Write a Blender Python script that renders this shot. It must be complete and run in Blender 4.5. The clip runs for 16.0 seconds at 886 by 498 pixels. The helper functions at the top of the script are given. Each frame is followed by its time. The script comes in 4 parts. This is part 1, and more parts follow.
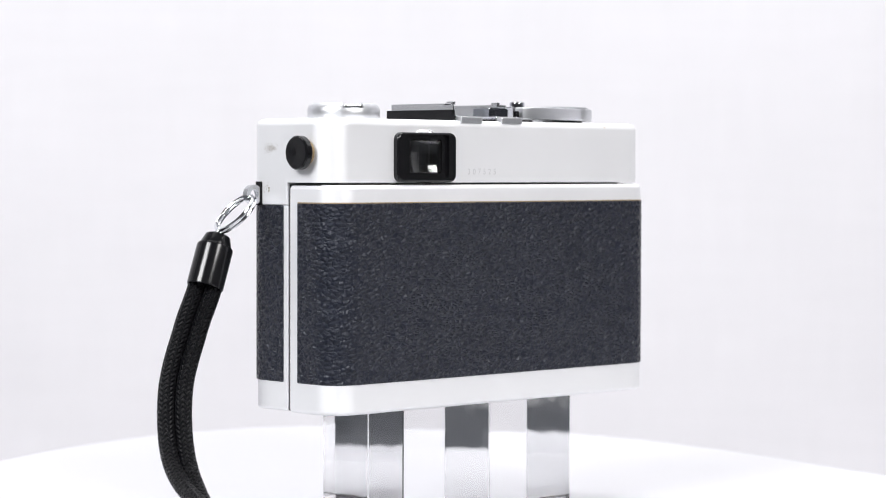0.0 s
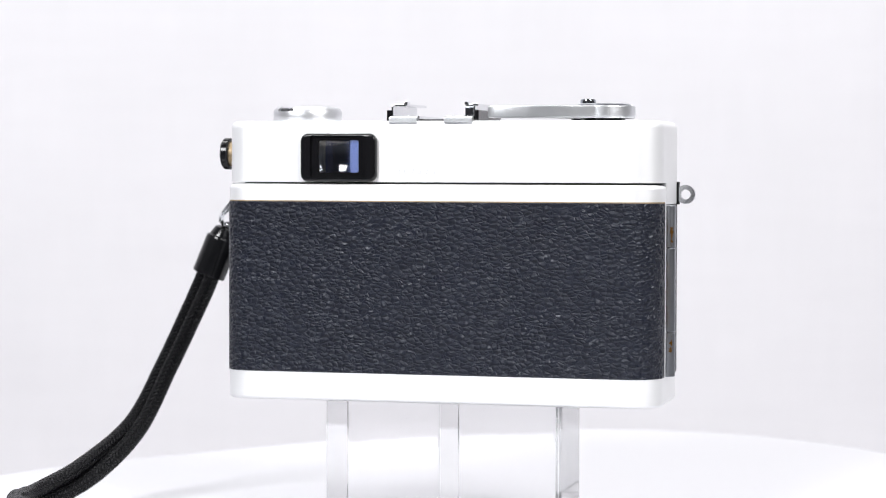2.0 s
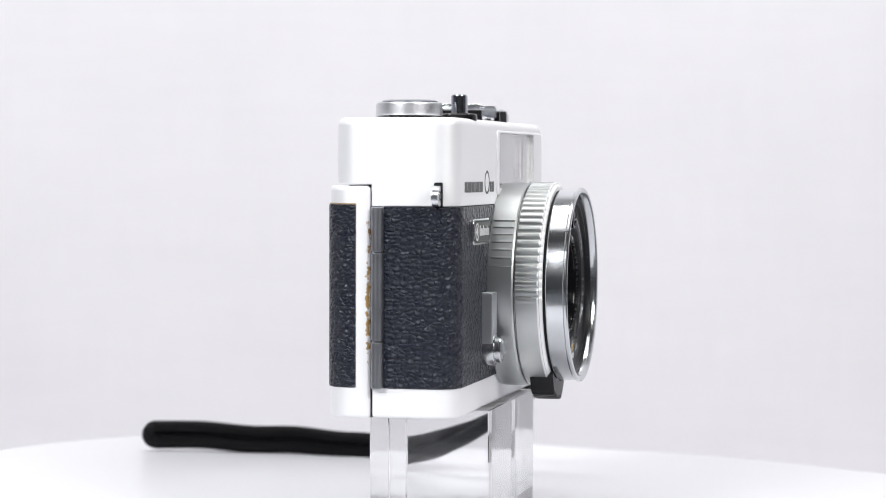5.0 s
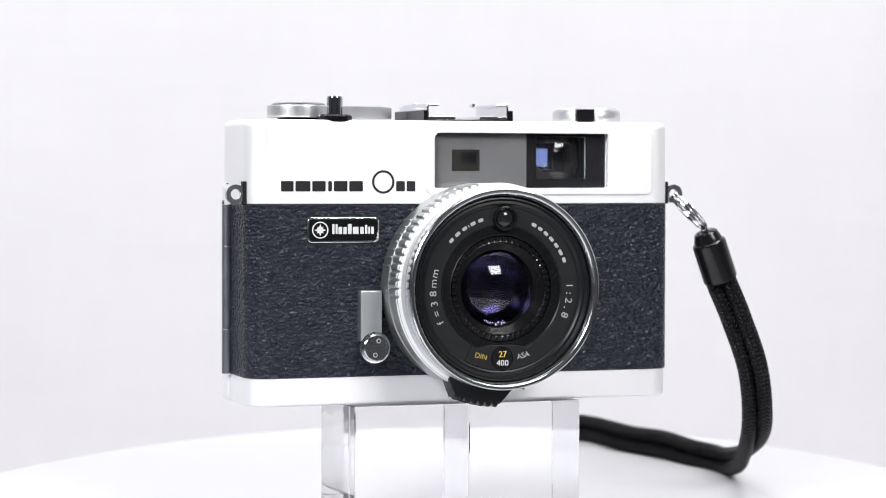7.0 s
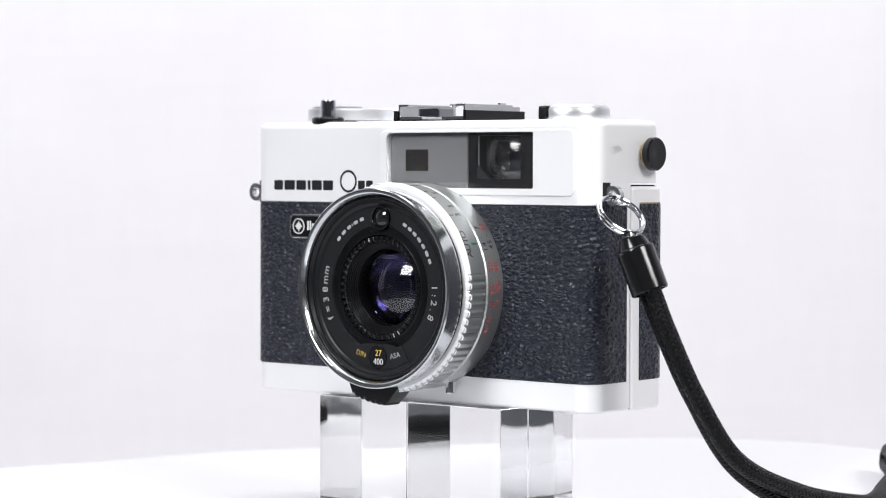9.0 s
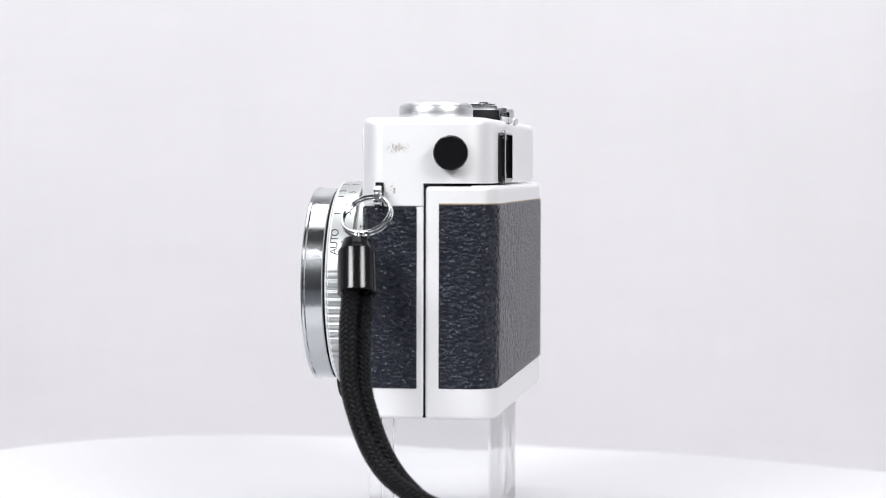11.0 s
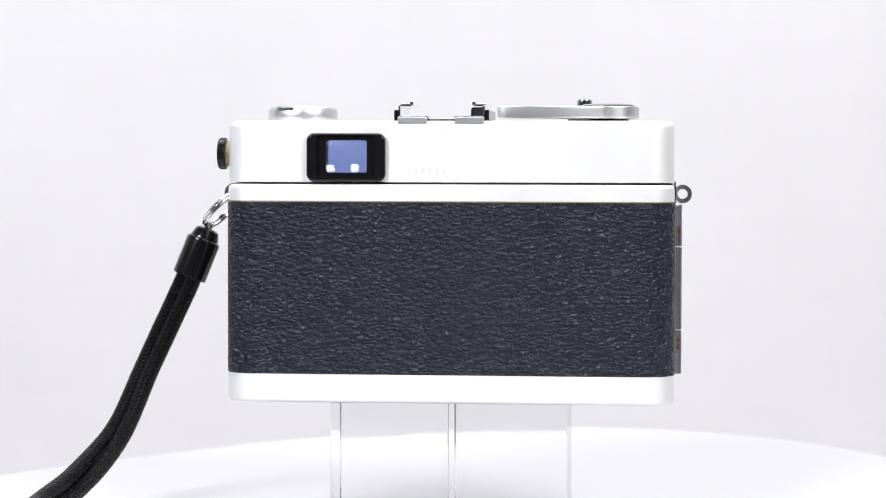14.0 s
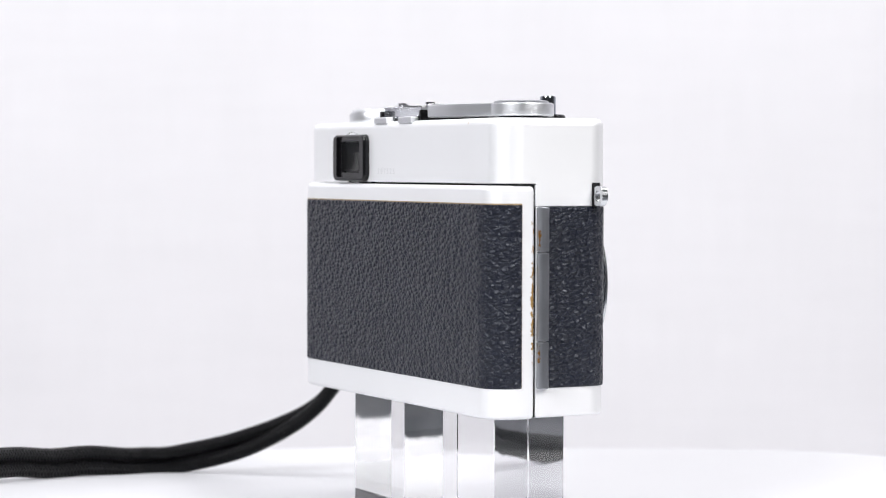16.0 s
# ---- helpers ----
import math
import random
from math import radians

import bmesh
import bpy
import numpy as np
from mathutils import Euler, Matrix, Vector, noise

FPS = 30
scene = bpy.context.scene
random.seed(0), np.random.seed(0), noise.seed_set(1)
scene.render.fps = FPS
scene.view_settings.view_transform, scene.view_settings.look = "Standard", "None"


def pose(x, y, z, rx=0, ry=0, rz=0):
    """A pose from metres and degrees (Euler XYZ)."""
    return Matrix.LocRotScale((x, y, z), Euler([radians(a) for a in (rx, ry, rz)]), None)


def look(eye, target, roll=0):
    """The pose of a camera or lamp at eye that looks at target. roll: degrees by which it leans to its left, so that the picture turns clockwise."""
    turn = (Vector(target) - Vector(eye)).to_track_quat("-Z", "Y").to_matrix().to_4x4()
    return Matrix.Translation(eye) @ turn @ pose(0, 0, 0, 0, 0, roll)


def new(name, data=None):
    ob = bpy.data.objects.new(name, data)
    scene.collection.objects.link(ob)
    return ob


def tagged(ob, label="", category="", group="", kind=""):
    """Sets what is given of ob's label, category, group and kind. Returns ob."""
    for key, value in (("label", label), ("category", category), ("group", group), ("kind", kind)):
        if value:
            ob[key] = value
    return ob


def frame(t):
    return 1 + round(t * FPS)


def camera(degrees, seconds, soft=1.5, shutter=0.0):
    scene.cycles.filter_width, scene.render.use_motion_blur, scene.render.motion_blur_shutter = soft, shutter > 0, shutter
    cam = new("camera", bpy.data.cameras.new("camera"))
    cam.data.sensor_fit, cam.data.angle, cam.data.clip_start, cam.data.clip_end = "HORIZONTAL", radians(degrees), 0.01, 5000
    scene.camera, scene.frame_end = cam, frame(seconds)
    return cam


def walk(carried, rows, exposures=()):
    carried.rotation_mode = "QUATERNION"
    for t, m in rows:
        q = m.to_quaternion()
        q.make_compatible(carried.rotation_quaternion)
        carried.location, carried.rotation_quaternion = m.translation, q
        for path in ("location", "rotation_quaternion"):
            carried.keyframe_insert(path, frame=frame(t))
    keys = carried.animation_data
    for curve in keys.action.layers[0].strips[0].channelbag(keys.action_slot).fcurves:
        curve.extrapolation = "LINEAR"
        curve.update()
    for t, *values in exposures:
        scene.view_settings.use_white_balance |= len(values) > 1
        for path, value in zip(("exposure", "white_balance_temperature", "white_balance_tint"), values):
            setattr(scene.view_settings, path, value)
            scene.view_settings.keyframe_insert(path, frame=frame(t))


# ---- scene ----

MM = 0.001

# ---- camera: stands still, a long lens at the height of the subject ----
cam = camera(20.67, 16.0, 0.95)
cam.data.dof.use_dof, cam.data.dof.focus_distance, cam.data.dof.aperture_fstop = True, 0.585, 19.0
EYE = Vector((0.0, -0.6112, 0.087))
AIM = EYE + Vector((-math.sin(radians(0.182)), math.cos(radians(0.182)), -math.tan(radians(1.917))))
VIEW = look(EYE, AIM, 0.15)
LIGHT = [(0.0, 0.09), (0.5, 0.08), (1.5, 0.07), (3.0, 0.13), (5.5, -0.04), (6.5, 0.08), (7.0, 0.08), (7.5, 0.14), (8.2, 0.12), (10.5, 0.02), (11.0, -0.05), (12.5, 0.08), (13.5, 0.04), (14.0, 0.05), (16.0, 0.08)]
walk(cam, [(0.0, VIEW), (16.0, VIEW)], LIGHT)


def turn_at(t):
    """The turntable's angle in degrees, clockwise from above."""
    d = t - 7.9
    return -7.16 - 29.204 * d + 0.00887 * d * d


# ---- world and lights: a bright studio with soft boxes ----
world = bpy.data.worlds.new("studio")
world.use_nodes = True
world.node_tree.nodes["Background"].inputs[0].default_value = (0.90, 0.92, 1.0, 1)
world.node_tree.nodes["Background"].inputs[1].default_value = 0.2
scene.world = world
scene.view_settings.exposure = 0.0


def soft_box(name, eye, target, w, h, watts, colour=(1, 1, 1)):
    d = bpy.data.lights.new(name, "AREA")
    d.shape, d.size, d.size_y, d.energy, d.color = "RECTANGLE", w, h, watts, colour
    ob = new(name, d)
    ob.matrix_world = look(eye, target)
    return ob


soft_box("key_light", (0.80, -0.95, 0.85), (0, 0, 0.06), 0.55, 0.45, 17.6, (1.0, 0.99, 0.985))
soft_box("fill_light", (-0.80, -0.95, 0.80), (0, 0, 0.06), 0.55, 0.45, 20.2, (0.97, 0.98, 1.0))
soft_box("top_light", (0.0, 0.05, 1.25), (0, 0.12, 0), 1.0, 0.8, 5.7)
# extra lamp, added only to brighten the cloth behind
soft_box("added_backdrop_light", (0.0, 0.35, 1.35), (0.0, 1.15, 0.1), 1.8, 0.3, 13.2)


# ---- materials ----
def mat(name, colour, rough=0.5, metal=0.0, var=0.0, vscale=200.0, bump=0.0, bscale=2000.0, coat=0.0, spec=None):
    m = bpy.data.materials.new(name)
    m.use_nodes = True
    nt = m.node_tree
    b = nt.nodes["Principled BSDF"]
    b.inputs["Base Color"].default_value = (*colour, 1)
    b.inputs["Roughness"].default_value = rough
    b.inputs["Metallic"].default_value = metal
    b.inputs["Coat Weight"].default_value = coat
    if spec is not None:
        b.inputs["Specular IOR Level"].default_value = spec
    tc = nt.nodes.new("ShaderNodeTexCoord")
    if var:
        n = nt.nodes.new("ShaderNodeTexNoise")
        n.inputs["Scale"].default_value, n.inputs["Detail"].default_value = vscale, 5
        nt.links.new(tc.outputs["Object"], n.inputs["Vector"])
        mx = nt.nodes.new("ShaderNodeMix")
        mx.data_type = "RGBA"
        mx.inputs[6].default_value = (*[c * (1 - var) for c in colour], 1)
        mx.inputs[7].default_value = (*[min(1, c * (1 + var)) for c in colour], 1)
        nt.links.new(n.outputs["Fac"], mx.inputs[0])
        nt.links.new(mx.outputs[2], b.inputs["Base Color"])
        mr = nt.nodes.new("ShaderNodeMapRange")
        mr.inputs[3].default_value, mr.inputs[4].default_value = rough * 0.85, min(1, rough * 1.15)
        nt.links.new(n.outputs["Fac"], mr.inputs[0])
        nt.links.new(mr.outputs[0], b.inputs["Roughness"])
    if bump:
        n2 = nt.nodes.new("ShaderNodeTexNoise")
        n2.inputs["Scale"].default_value, n2.inputs["Detail"].default_value = bscale, 3
        nt.links.new(tc.outputs["Object"], n2.inputs["Vector"])
        bp = nt.nodes.new("ShaderNodeBump")
        bp.inputs["Strength"].default_value, bp.inputs["Distance"].default_value = bump, 0.0002
        nt.links.new(n2.outputs["Fac"], bp.inputs["Height"])
        nt.links.new(bp.outputs[0], b.inputs["Normal"])
    return m


def leather_mat():
    """Rounded pebbles, wider than high, of uneven size, with creases between them."""
    m = bpy.data.materials.new("black_leatherette")
    m.use_nodes = True
    nt = m.node_tree
    b = nt.nodes["Principled BSDF"]
    tc = nt.nodes.new("ShaderNodeTexCoord")

    def noise(scale, detail):
        n = nt.nodes.new("ShaderNodeTexNoise")
        n.inputs["Scale"].default_value, n.inputs["Detail"].default_value = scale, detail
        nt.links.new(tc.outputs["Object"], n.inputs["Vector"])
        return n

    def math_node(kind, a, k, c=None):
        q = nt.nodes.new("ShaderNodeMath")
        q.operation = kind
        nt.links.new(a, q.inputs[0])
        q.inputs[1].default_value = k
        if c is not None:
            nt.links.new(c, q.inputs[2])
        return q.outputs[0]

    add = nt.nodes.new("ShaderNodeMixRGB")
    add.blend_type = "ADD"
    add.inputs[0].default_value = 0.0011
    nt.links.new(tc.outputs["Object"], add.inputs[1])
    nt.links.new(noise(420, 2).outputs["Color"], add.inputs[2])
    sq = nt.nodes.new("ShaderNodeMapping")
    sq.inputs["Scale"].default_value = (0.68, 0.68, 1.15)
    nt.links.new(add.outputs[0], sq.inputs[0])
    heights = []
    for feature, top in (("SMOOTH_F1", 0.75), ("DISTANCE_TO_EDGE", 0.16)):
        v = nt.nodes.new("ShaderNodeTexVoronoi")
        v.feature = feature
        v.inputs["Scale"].default_value = 860
        nt.links.new(sq.outputs[0], v.inputs["Vector"])
        r = nt.nodes.new("ShaderNodeMapRange")
        r.interpolation_type = "SMOOTHSTEP"
        r.inputs[2].default_value = top
        if feature == "SMOOTH_F1":
            v.inputs["Smoothness"].default_value = 0.3
            r.inputs[3].default_value, r.inputs[4].default_value = 1.0, 0.0
        nt.links.new(v.outputs["Distance"], r.inputs[0])
        heights.append(r.outputs[0])
    h = math_node("MULTIPLY", heights[0], 0.8)
    h = math_node("MULTIPLY_ADD", heights[1], 0.25, h)
    h = math_node("MULTIPLY_ADD", noise(1500, 3).outputs["Fac"], 0.40, h)
    h = math_node("MULTIPLY_ADD", noise(360, 2).outputs["Fac"], 0.85, h)
    bp = nt.nodes.new("ShaderNodeBump")
    bp.inputs["Strength"].default_value, bp.inputs["Distance"].default_value = 1.0, 0.0005
    nt.links.new(h, bp.inputs["Height"])
    nt.links.new(bp.outputs[0], b.inputs["Normal"])
    cr = nt.nodes.new("ShaderNodeValToRGB")
    cr.color_ramp.elements[0].color = (0.0042, 0.0053, 0.0115, 1)
    cr.color_ramp.elements[1].color = (0.0065, 0.0083, 0.0175, 1)
    nt.links.new(noise(60, 2).outputs["Fac"], cr.inputs[0])
    nt.links.new(cr.outputs[0], b.inputs["Base Color"])
    rr = nt.nodes.new("ShaderNodeMapRange")
    rr.inputs[3].default_value, rr.inputs[4].default_value = 0.26, 0.36
    nt.links.new(noise(900, 2).outputs["Fac"], rr.inputs[0])
    nt.links.new(rr.outputs[0], b.inputs["Roughness"])
    b.inputs["Specular IOR Level"].default_value = 0.38
    b.inputs["Specular Tint"].default_value = (0.90, 0.93, 1.0, 1)
    return m


def braid_mat():
    m = mat("black_braided_cord", (0.0035, 0.0035, 0.0045), 0.4, spec=0.15)
    nt = m.node_tree
    b = nt.nodes["Principled BSDF"]
    uv = nt.nodes.new("ShaderNodeUVMap")
    sep = nt.nodes.new("ShaderNodeSeparateXYZ")
    nt.links.new(uv.outputs[0], sep.inputs[0])

    def step(kind, a, k, c=None):
        q = nt.nodes.new("ShaderNodeMath")
        q.operation = kind
        nt.links.new(a, q.inputs[0])
        q.inputs[1].default_value = k
        if c is not None:
            nt.links.new(c, q.inputs[2])
        return q.outputs[0]

    # chevrons: each column of threads leans against the next
    column = step("PINGPONG", step("MULTIPLY", sep.outputs[0], 7.0), 0.5)
    phase = step("MULTIPLY_ADD", sep.outputs[1], 2 * math.pi * 2.1, step("MULTIPLY", column, 2 * math.pi * 1.5))
    thread = step("ADD", step("SINE", phase, 0.0), 0.0)
    seam = step("MULTIPLY", step("SINE", step("MULTIPLY", column, 2 * math.pi), 0.0), 0.8)
    height = nt.nodes.new("ShaderNodeMath")
    height.operation = "ADD"
    nt.links.new(thread, height.inputs[0])
    nt.links.new(seam, height.inputs[1])
    bp = nt.nodes.new("ShaderNodeBump")
    bp.inputs["Strength"].default_value, bp.inputs["Distance"].default_value = 0.9, 0.00028
    nt.links.new(height.outputs[0], bp.inputs["Height"])
    nt.links.new(bp.outputs[0], b.inputs["Normal"])
    return m


def glass_mat(name, colour, ior=1.49, rough=0.0):
    m = bpy.data.materials.new(name)
    m.use_nodes = True
    b = m.node_tree.nodes["Principled BSDF"]
    b.inputs["Base Color"].default_value = (*colour, 1)
    b.inputs["Transmission Weight"].default_value = 1
    b.inputs["IOR"].default_value = ior
    b.inputs["Roughness"].default_value = rough
    return m


def tint_mat(name, colour):
    m = bpy.data.materials.new(name)
    m.use_nodes = True
    nt = m.node_tree
    t = nt.nodes.new("ShaderNodeBsdfTransparent")
    t.inputs[0].default_value = (*colour, 1)
    nt.links.new(t.outputs[0], nt.nodes["Material Output"].inputs[0])
    return m


def worn(m, marks):
    """Scuffs and stains of their own shape: (place in mm, reach in mm, colour, cut)."""
    nt = m.node_tree
    b = nt.nodes["Principled BSDF"]
    tc = nt.nodes.new("ShaderNodeTexCoord")
    for place_mm, reach, colour, cut, scale in marks:
        d = nt.nodes.new("ShaderNodeVectorMath")
        d.operation = "SUBTRACT"
        d.inputs[1].default_value = [c * MM for c in place_mm]
        nt.links.new(tc.outputs["Object"], d.inputs[0])
        k = nt.nodes.new("ShaderNodeVectorMath")
        k.operation = "DIVIDE"
        k.inputs[1].default_value = [c * MM for c in reach]
        nt.links.new(d.outputs[0], k.inputs[0])
        ln = nt.nodes.new("ShaderNodeVectorMath")
        ln.operation = "LENGTH"
        nt.links.new(k.outputs[0], ln.inputs[0])
        n = nt.nodes.new("ShaderNodeTexNoise")
        n.inputs["Scale"].default_value, n.inputs["Detail"].default_value = scale, 6
        n.inputs["Roughness"].default_value = 0.7
        nt.links.new(tc.outputs["Object"], n.inputs["Vector"])
        sub = nt.nodes.new("ShaderNodeMath")
        sub.operation = "MULTIPLY_ADD"
        sub.inputs[1].default_value = -0.3
        nt.links.new(ln.outputs["Value"], sub.inputs[0])
        nt.links.new(n.outputs["Fac"], sub.inputs[2])
        r = nt.nodes.new("ShaderNodeMapRange")
        r.inputs[1].default_value, r.inputs[2].default_value = cut, cut + 0.05
        nt.links.new(sub.outputs[0], r.inputs[0])
        mx = nt.nodes.new("ShaderNodeMix")
        mx.data_type = "RGBA"
        src = b.inputs["Base Color"].links[0].from_socket
        nt.links.new(r.outputs[0], mx.inputs[0])
        nt.links.new(src, mx.inputs[6])
        mx.inputs[7].default_value = (*colour, 1)
        nt.links.new(mx.outputs[2], b.inputs["Base Color"])
    return m


def weave(m):
    """A faint irregular weave: threads across and down, and wide soft patches."""
    nt = m.node_tree
    b = nt.nodes["Principled BSDF"]
    tc = nt.nodes.new("ShaderNodeTexCoord")
    src = b.inputs["Base Color"].links[0].from_socket
    for stretch, amount in (((260, 260, 12), 0.014), ((12, 12, 260), 0.014), ((5, 5, 5), 0.02)):
        mp = nt.nodes.new("ShaderNodeMapping")
        mp.inputs["Scale"].default_value = stretch
        nt.links.new(tc.outputs["Object"], mp.inputs[0])
        n = nt.nodes.new("ShaderNodeTexNoise")
        n.inputs["Scale"].default_value, n.inputs["Detail"].default_value = 1.0, 3
        nt.links.new(mp.outputs[0], n.inputs["Vector"])
        r = nt.nodes.new("ShaderNodeMapRange")
        r.inputs[1].default_value, r.inputs[2].default_value = 0.3, 0.7
        r.inputs[3].default_value, r.inputs[4].default_value = 1 - amount, 1 + amount
        nt.links.new(n.outputs["Fac"], r.inputs[0])
        mx = nt.nodes.new("ShaderNodeVectorMath")
        mx.operation = "SCALE"
        nt.links.new(src, mx.inputs[0])
        nt.links.new(r.outputs[0], mx.inputs["Scale"])
        src = mx.outputs[0]
    nt.links.new(src, b.inputs["Base Color"])
    return m


SATIN = mat("satin_chrome", (0.83, 0.83, 0.845), 0.5, 0.42, 0.02, 90, 0.10, 6000)
SATIN_COVER = worn(mat("satin_chrome_scuffed", (0.83, 0.83, 0.845), 0.5, 0.42, 0.02, 90, 0.10, 6000), [
    ((54.6, -5.0, 91.5), (4, 6.0, 2.6), (0.38, 0.35, 0.32), 0.43, 3000),
    ((54.6, -6.2, 82.0), (4, 2.8, 2.2), (0.34, 0.30, 0.23), 0.45, 1800),
    ((-40, 15.0, 97.6), (3, 2, 1.4), (0.55, 0.40, 0.22), 0.42, 500),
    ((0, 0, 88), (400, 400, 400), (0.25, 0.23, 0.2), 0.69, 1100),
])
SATIN_DOOR = worn(mat("satin_chrome_brassed", (0.83, 0.83, 0.845), 0.5, 0.42, 0.02, 90, 0.10, 6000), [
    ((-56.0, 7.2, 57.0), (1.8, 1.0, 27), (0.38, 0.23, 0.08), 0.37, 520),
    ((-56.0, 6.8, 70.0), (1.5, 0.9, 6), (0.36, 0.20, 0.06), 0.40, 500),
    ((0, 10, 55), (400, 400, 400), (0.2, 0.18, 0.16), 0.70, 600),
])
BRIGHT = mat("polished_chrome", (0.80, 0.81, 0.83), 0.10, 1.0, 0.04, 150)
POLISHED = mat("buffed_chrome", (0.66, 0.67, 0.69), 0.22, 1.0, 0.03, 150)
FRONTRING = mat("polished_ring_metal", (0.56, 0.575, 0.59), 0.17, 1.0, 0.03, 150)
RING = mat("satin_ring_metal", (0.50, 0.515, 0.515), 0.42, 1.0, 0.03, 300, 0.1, 5000)
DARKCHROME = mat("dark_chrome", (0.40, 0.42, 0.46), 0.12, 1.0, 0.08, 300)
ALU = mat("brushed_aluminium", (0.70, 0.71, 0.73), 0.38, 1.0, 0.04, 300, 0.12, 5000)
STEEL = worn(mat("grey_steel", (0.40, 0.41, 0.44), 0.32, 1.0, 0.10, 250, 0.1, 4000), [((-57.2, 6.2, 70), (1.0, 0.8, 5), (0.30, 0.15, 0.04), 0.36, 600), ((-57.2, 6.2, 44), (1.0, 0.7, 4), (0.30, 0.15, 0.04), 0.36, 600)])
LEATHER = leather_mat()
BLACK = mat("black_gloss_plastic", (0.006, 0.006, 0.007), 0.16, 0, 0.1, 300, spec=0.38)
MATT = mat("matt_black_paint", (0.008, 0.008, 0.009), 0.6, 0, 0.15, 300, spec=0.2)
LENSBLACK = mat("satin_black_enamel", (0.006, 0.0065, 0.008), 0.35, 0, 0.12, 300, spec=0.25)
INK = mat("black_ink", (0.006, 0.006, 0.008), 0.4)
WHITEINK = mat("white_ink", (0.55, 0.56, 0.56), 0.5)
YELLOWINK = mat("yellow_ink", (0.62, 0.42, 0.05), 0.5)
REDINK = mat("red_ink", (0.42, 0.03, 0.025), 0.5)
GREYGLASS = mat("smoked_grey_window", (0.085, 0.086, 0.09), 0.12, 0, 0.05, 80)
DARKGLASS = mat("dark_window", (0.010, 0.011, 0.012), 0.06)
GOLD = mat("worn_brass_edge", (0.36, 0.27, 0.16), 0.5, 0.4, 0.4, 500)
CORD = braid_mat()
CLEAR = glass_mat("clear_glass", (1, 1, 1), 1.5)
COATED = glass_mat("coated_lens_glass", (0.62, 0.62, 0.88), 1.5)
COATED.node_tree.nodes["Principled BSDF"].inputs["Specular IOR Level"].default_value = 0.18
ACRYLIC = glass_mat("clear_acrylic", (0.985, 0.985, 0.99), 1.49)


def wavy(m, scale, depth):
    """A cast surface that is not quite flat."""
    nt = m.node_tree
    tc, n, bp = nt.nodes.new("ShaderNodeTexCoord"), nt.nodes.new("ShaderNodeTexNoise"), nt.nodes.new("ShaderNodeBump")
    n.inputs["Scale"].default_value, n.inputs["Detail"].default_value = scale, 2
    bp.inputs["Distance"].default_value = depth
    nt.links.new(tc.outputs["Object"], n.inputs["Vector"])
    nt.links.new(n.outputs["Fac"], bp.inputs["Height"])
    nt.links.new(bp.outputs[0], nt.nodes["Principled BSDF"].inputs["Normal"])


wavy(ACRYLIC, 60, 0.00006)
BLUE = tint_mat("blue_beam_splitter", (0.56, 0.65, 0.94))
PLATTER = mat("white_gloss_disc", (0.605, 0.605, 0.635), 0.32, 0, 0.01, 30)
WALL = weave(mat("white_backdrop_cloth", (0.775, 0.763, 0.795), 0.9, 0, 0.02, 14, 0.3, 900))
ROOM = mat("grey_studio_paint", (0.07, 0.07, 0.075), 0.9, 0, 0.05, 6)
FLOORM = mat("dark_table_board", (0.06, 0.065, 0.075), 0.6, 0, 0.1, 20)
# pale tone for unseen walls that bounce light back
SIDE = mat("bounce_wall_paint", (0.45, 0.45, 0.46), 0.9, 0, 0.03, 6)


# ---- mesh helpers ----
def even(ob):
    """Keeps flat faces flat beside their eased rims."""
    w = ob.modifiers.new("even", "WEIGHTED_NORMAL")
    w.mode, w.weight, w.keep_sharp = "FACE_AREA", 80, True


def part(name, bm, material, parent=None, label="", smooth=True, sharp=35):
    me = bpy.data.meshes.new(name)
    bmesh.ops.recalc_face_normals(bm, faces=bm.faces)
    if smooth:
        for f in bm.faces:
            f.smooth = True
        for e in bm.edges:
            if len(e.link_faces) == 2 and e.calc_face_angle(0) > radians(sharp):
                e.smooth = False
    bm.to_mesh(me)
    bm.free()
    me.materials.append(material)
    ob = new(name, me)
    if smooth:
        even(ob)
    if parent:
        ob.parent = parent
    return tagged(ob, label)


def rounded(x0, x1, y0, y1, r, n=7):
    """A rounded rectangle, counter-clockwise from the +x -y corner; r: one radius or four (x1y0, x1y1, x0y1, x0y0)."""
    rs = r if isinstance(r, (tuple, list)) else (r,) * 4
    out = []
    for k, (cx, cy, sx, sy) in enumerate(((x1, y0, -1, 1), (x1, y1, -1, -1), (x0, y1, 1, -1), (x0, y0, 1, 1))):
        q = max(rs[k], 0.01)
        for i in range(n + 1):
            a = radians(-90 + 90 * k + 90 * i / n)
            out.append((cx + sx * q + q * math.cos(a), cy + sy * q + q * math.sin(a)))
    return out


def skin(bm, rings, cap0=True, cap1=True, close=True):
    vs = [[bm.verts.new(p) for p in ring] for ring in rings]
    n = len(rings[0])
    for a, b in zip(vs, vs[1:]):
        for i in range(n if close else n - 1):
            bm.faces.new((a[i], a[(i + 1) % n], b[(i + 1) % n], b[i]))
    if cap0:
        bm.faces.new(vs[0][::-1])
    if cap1:
        bm.faces.new(vs[-1])
    return vs


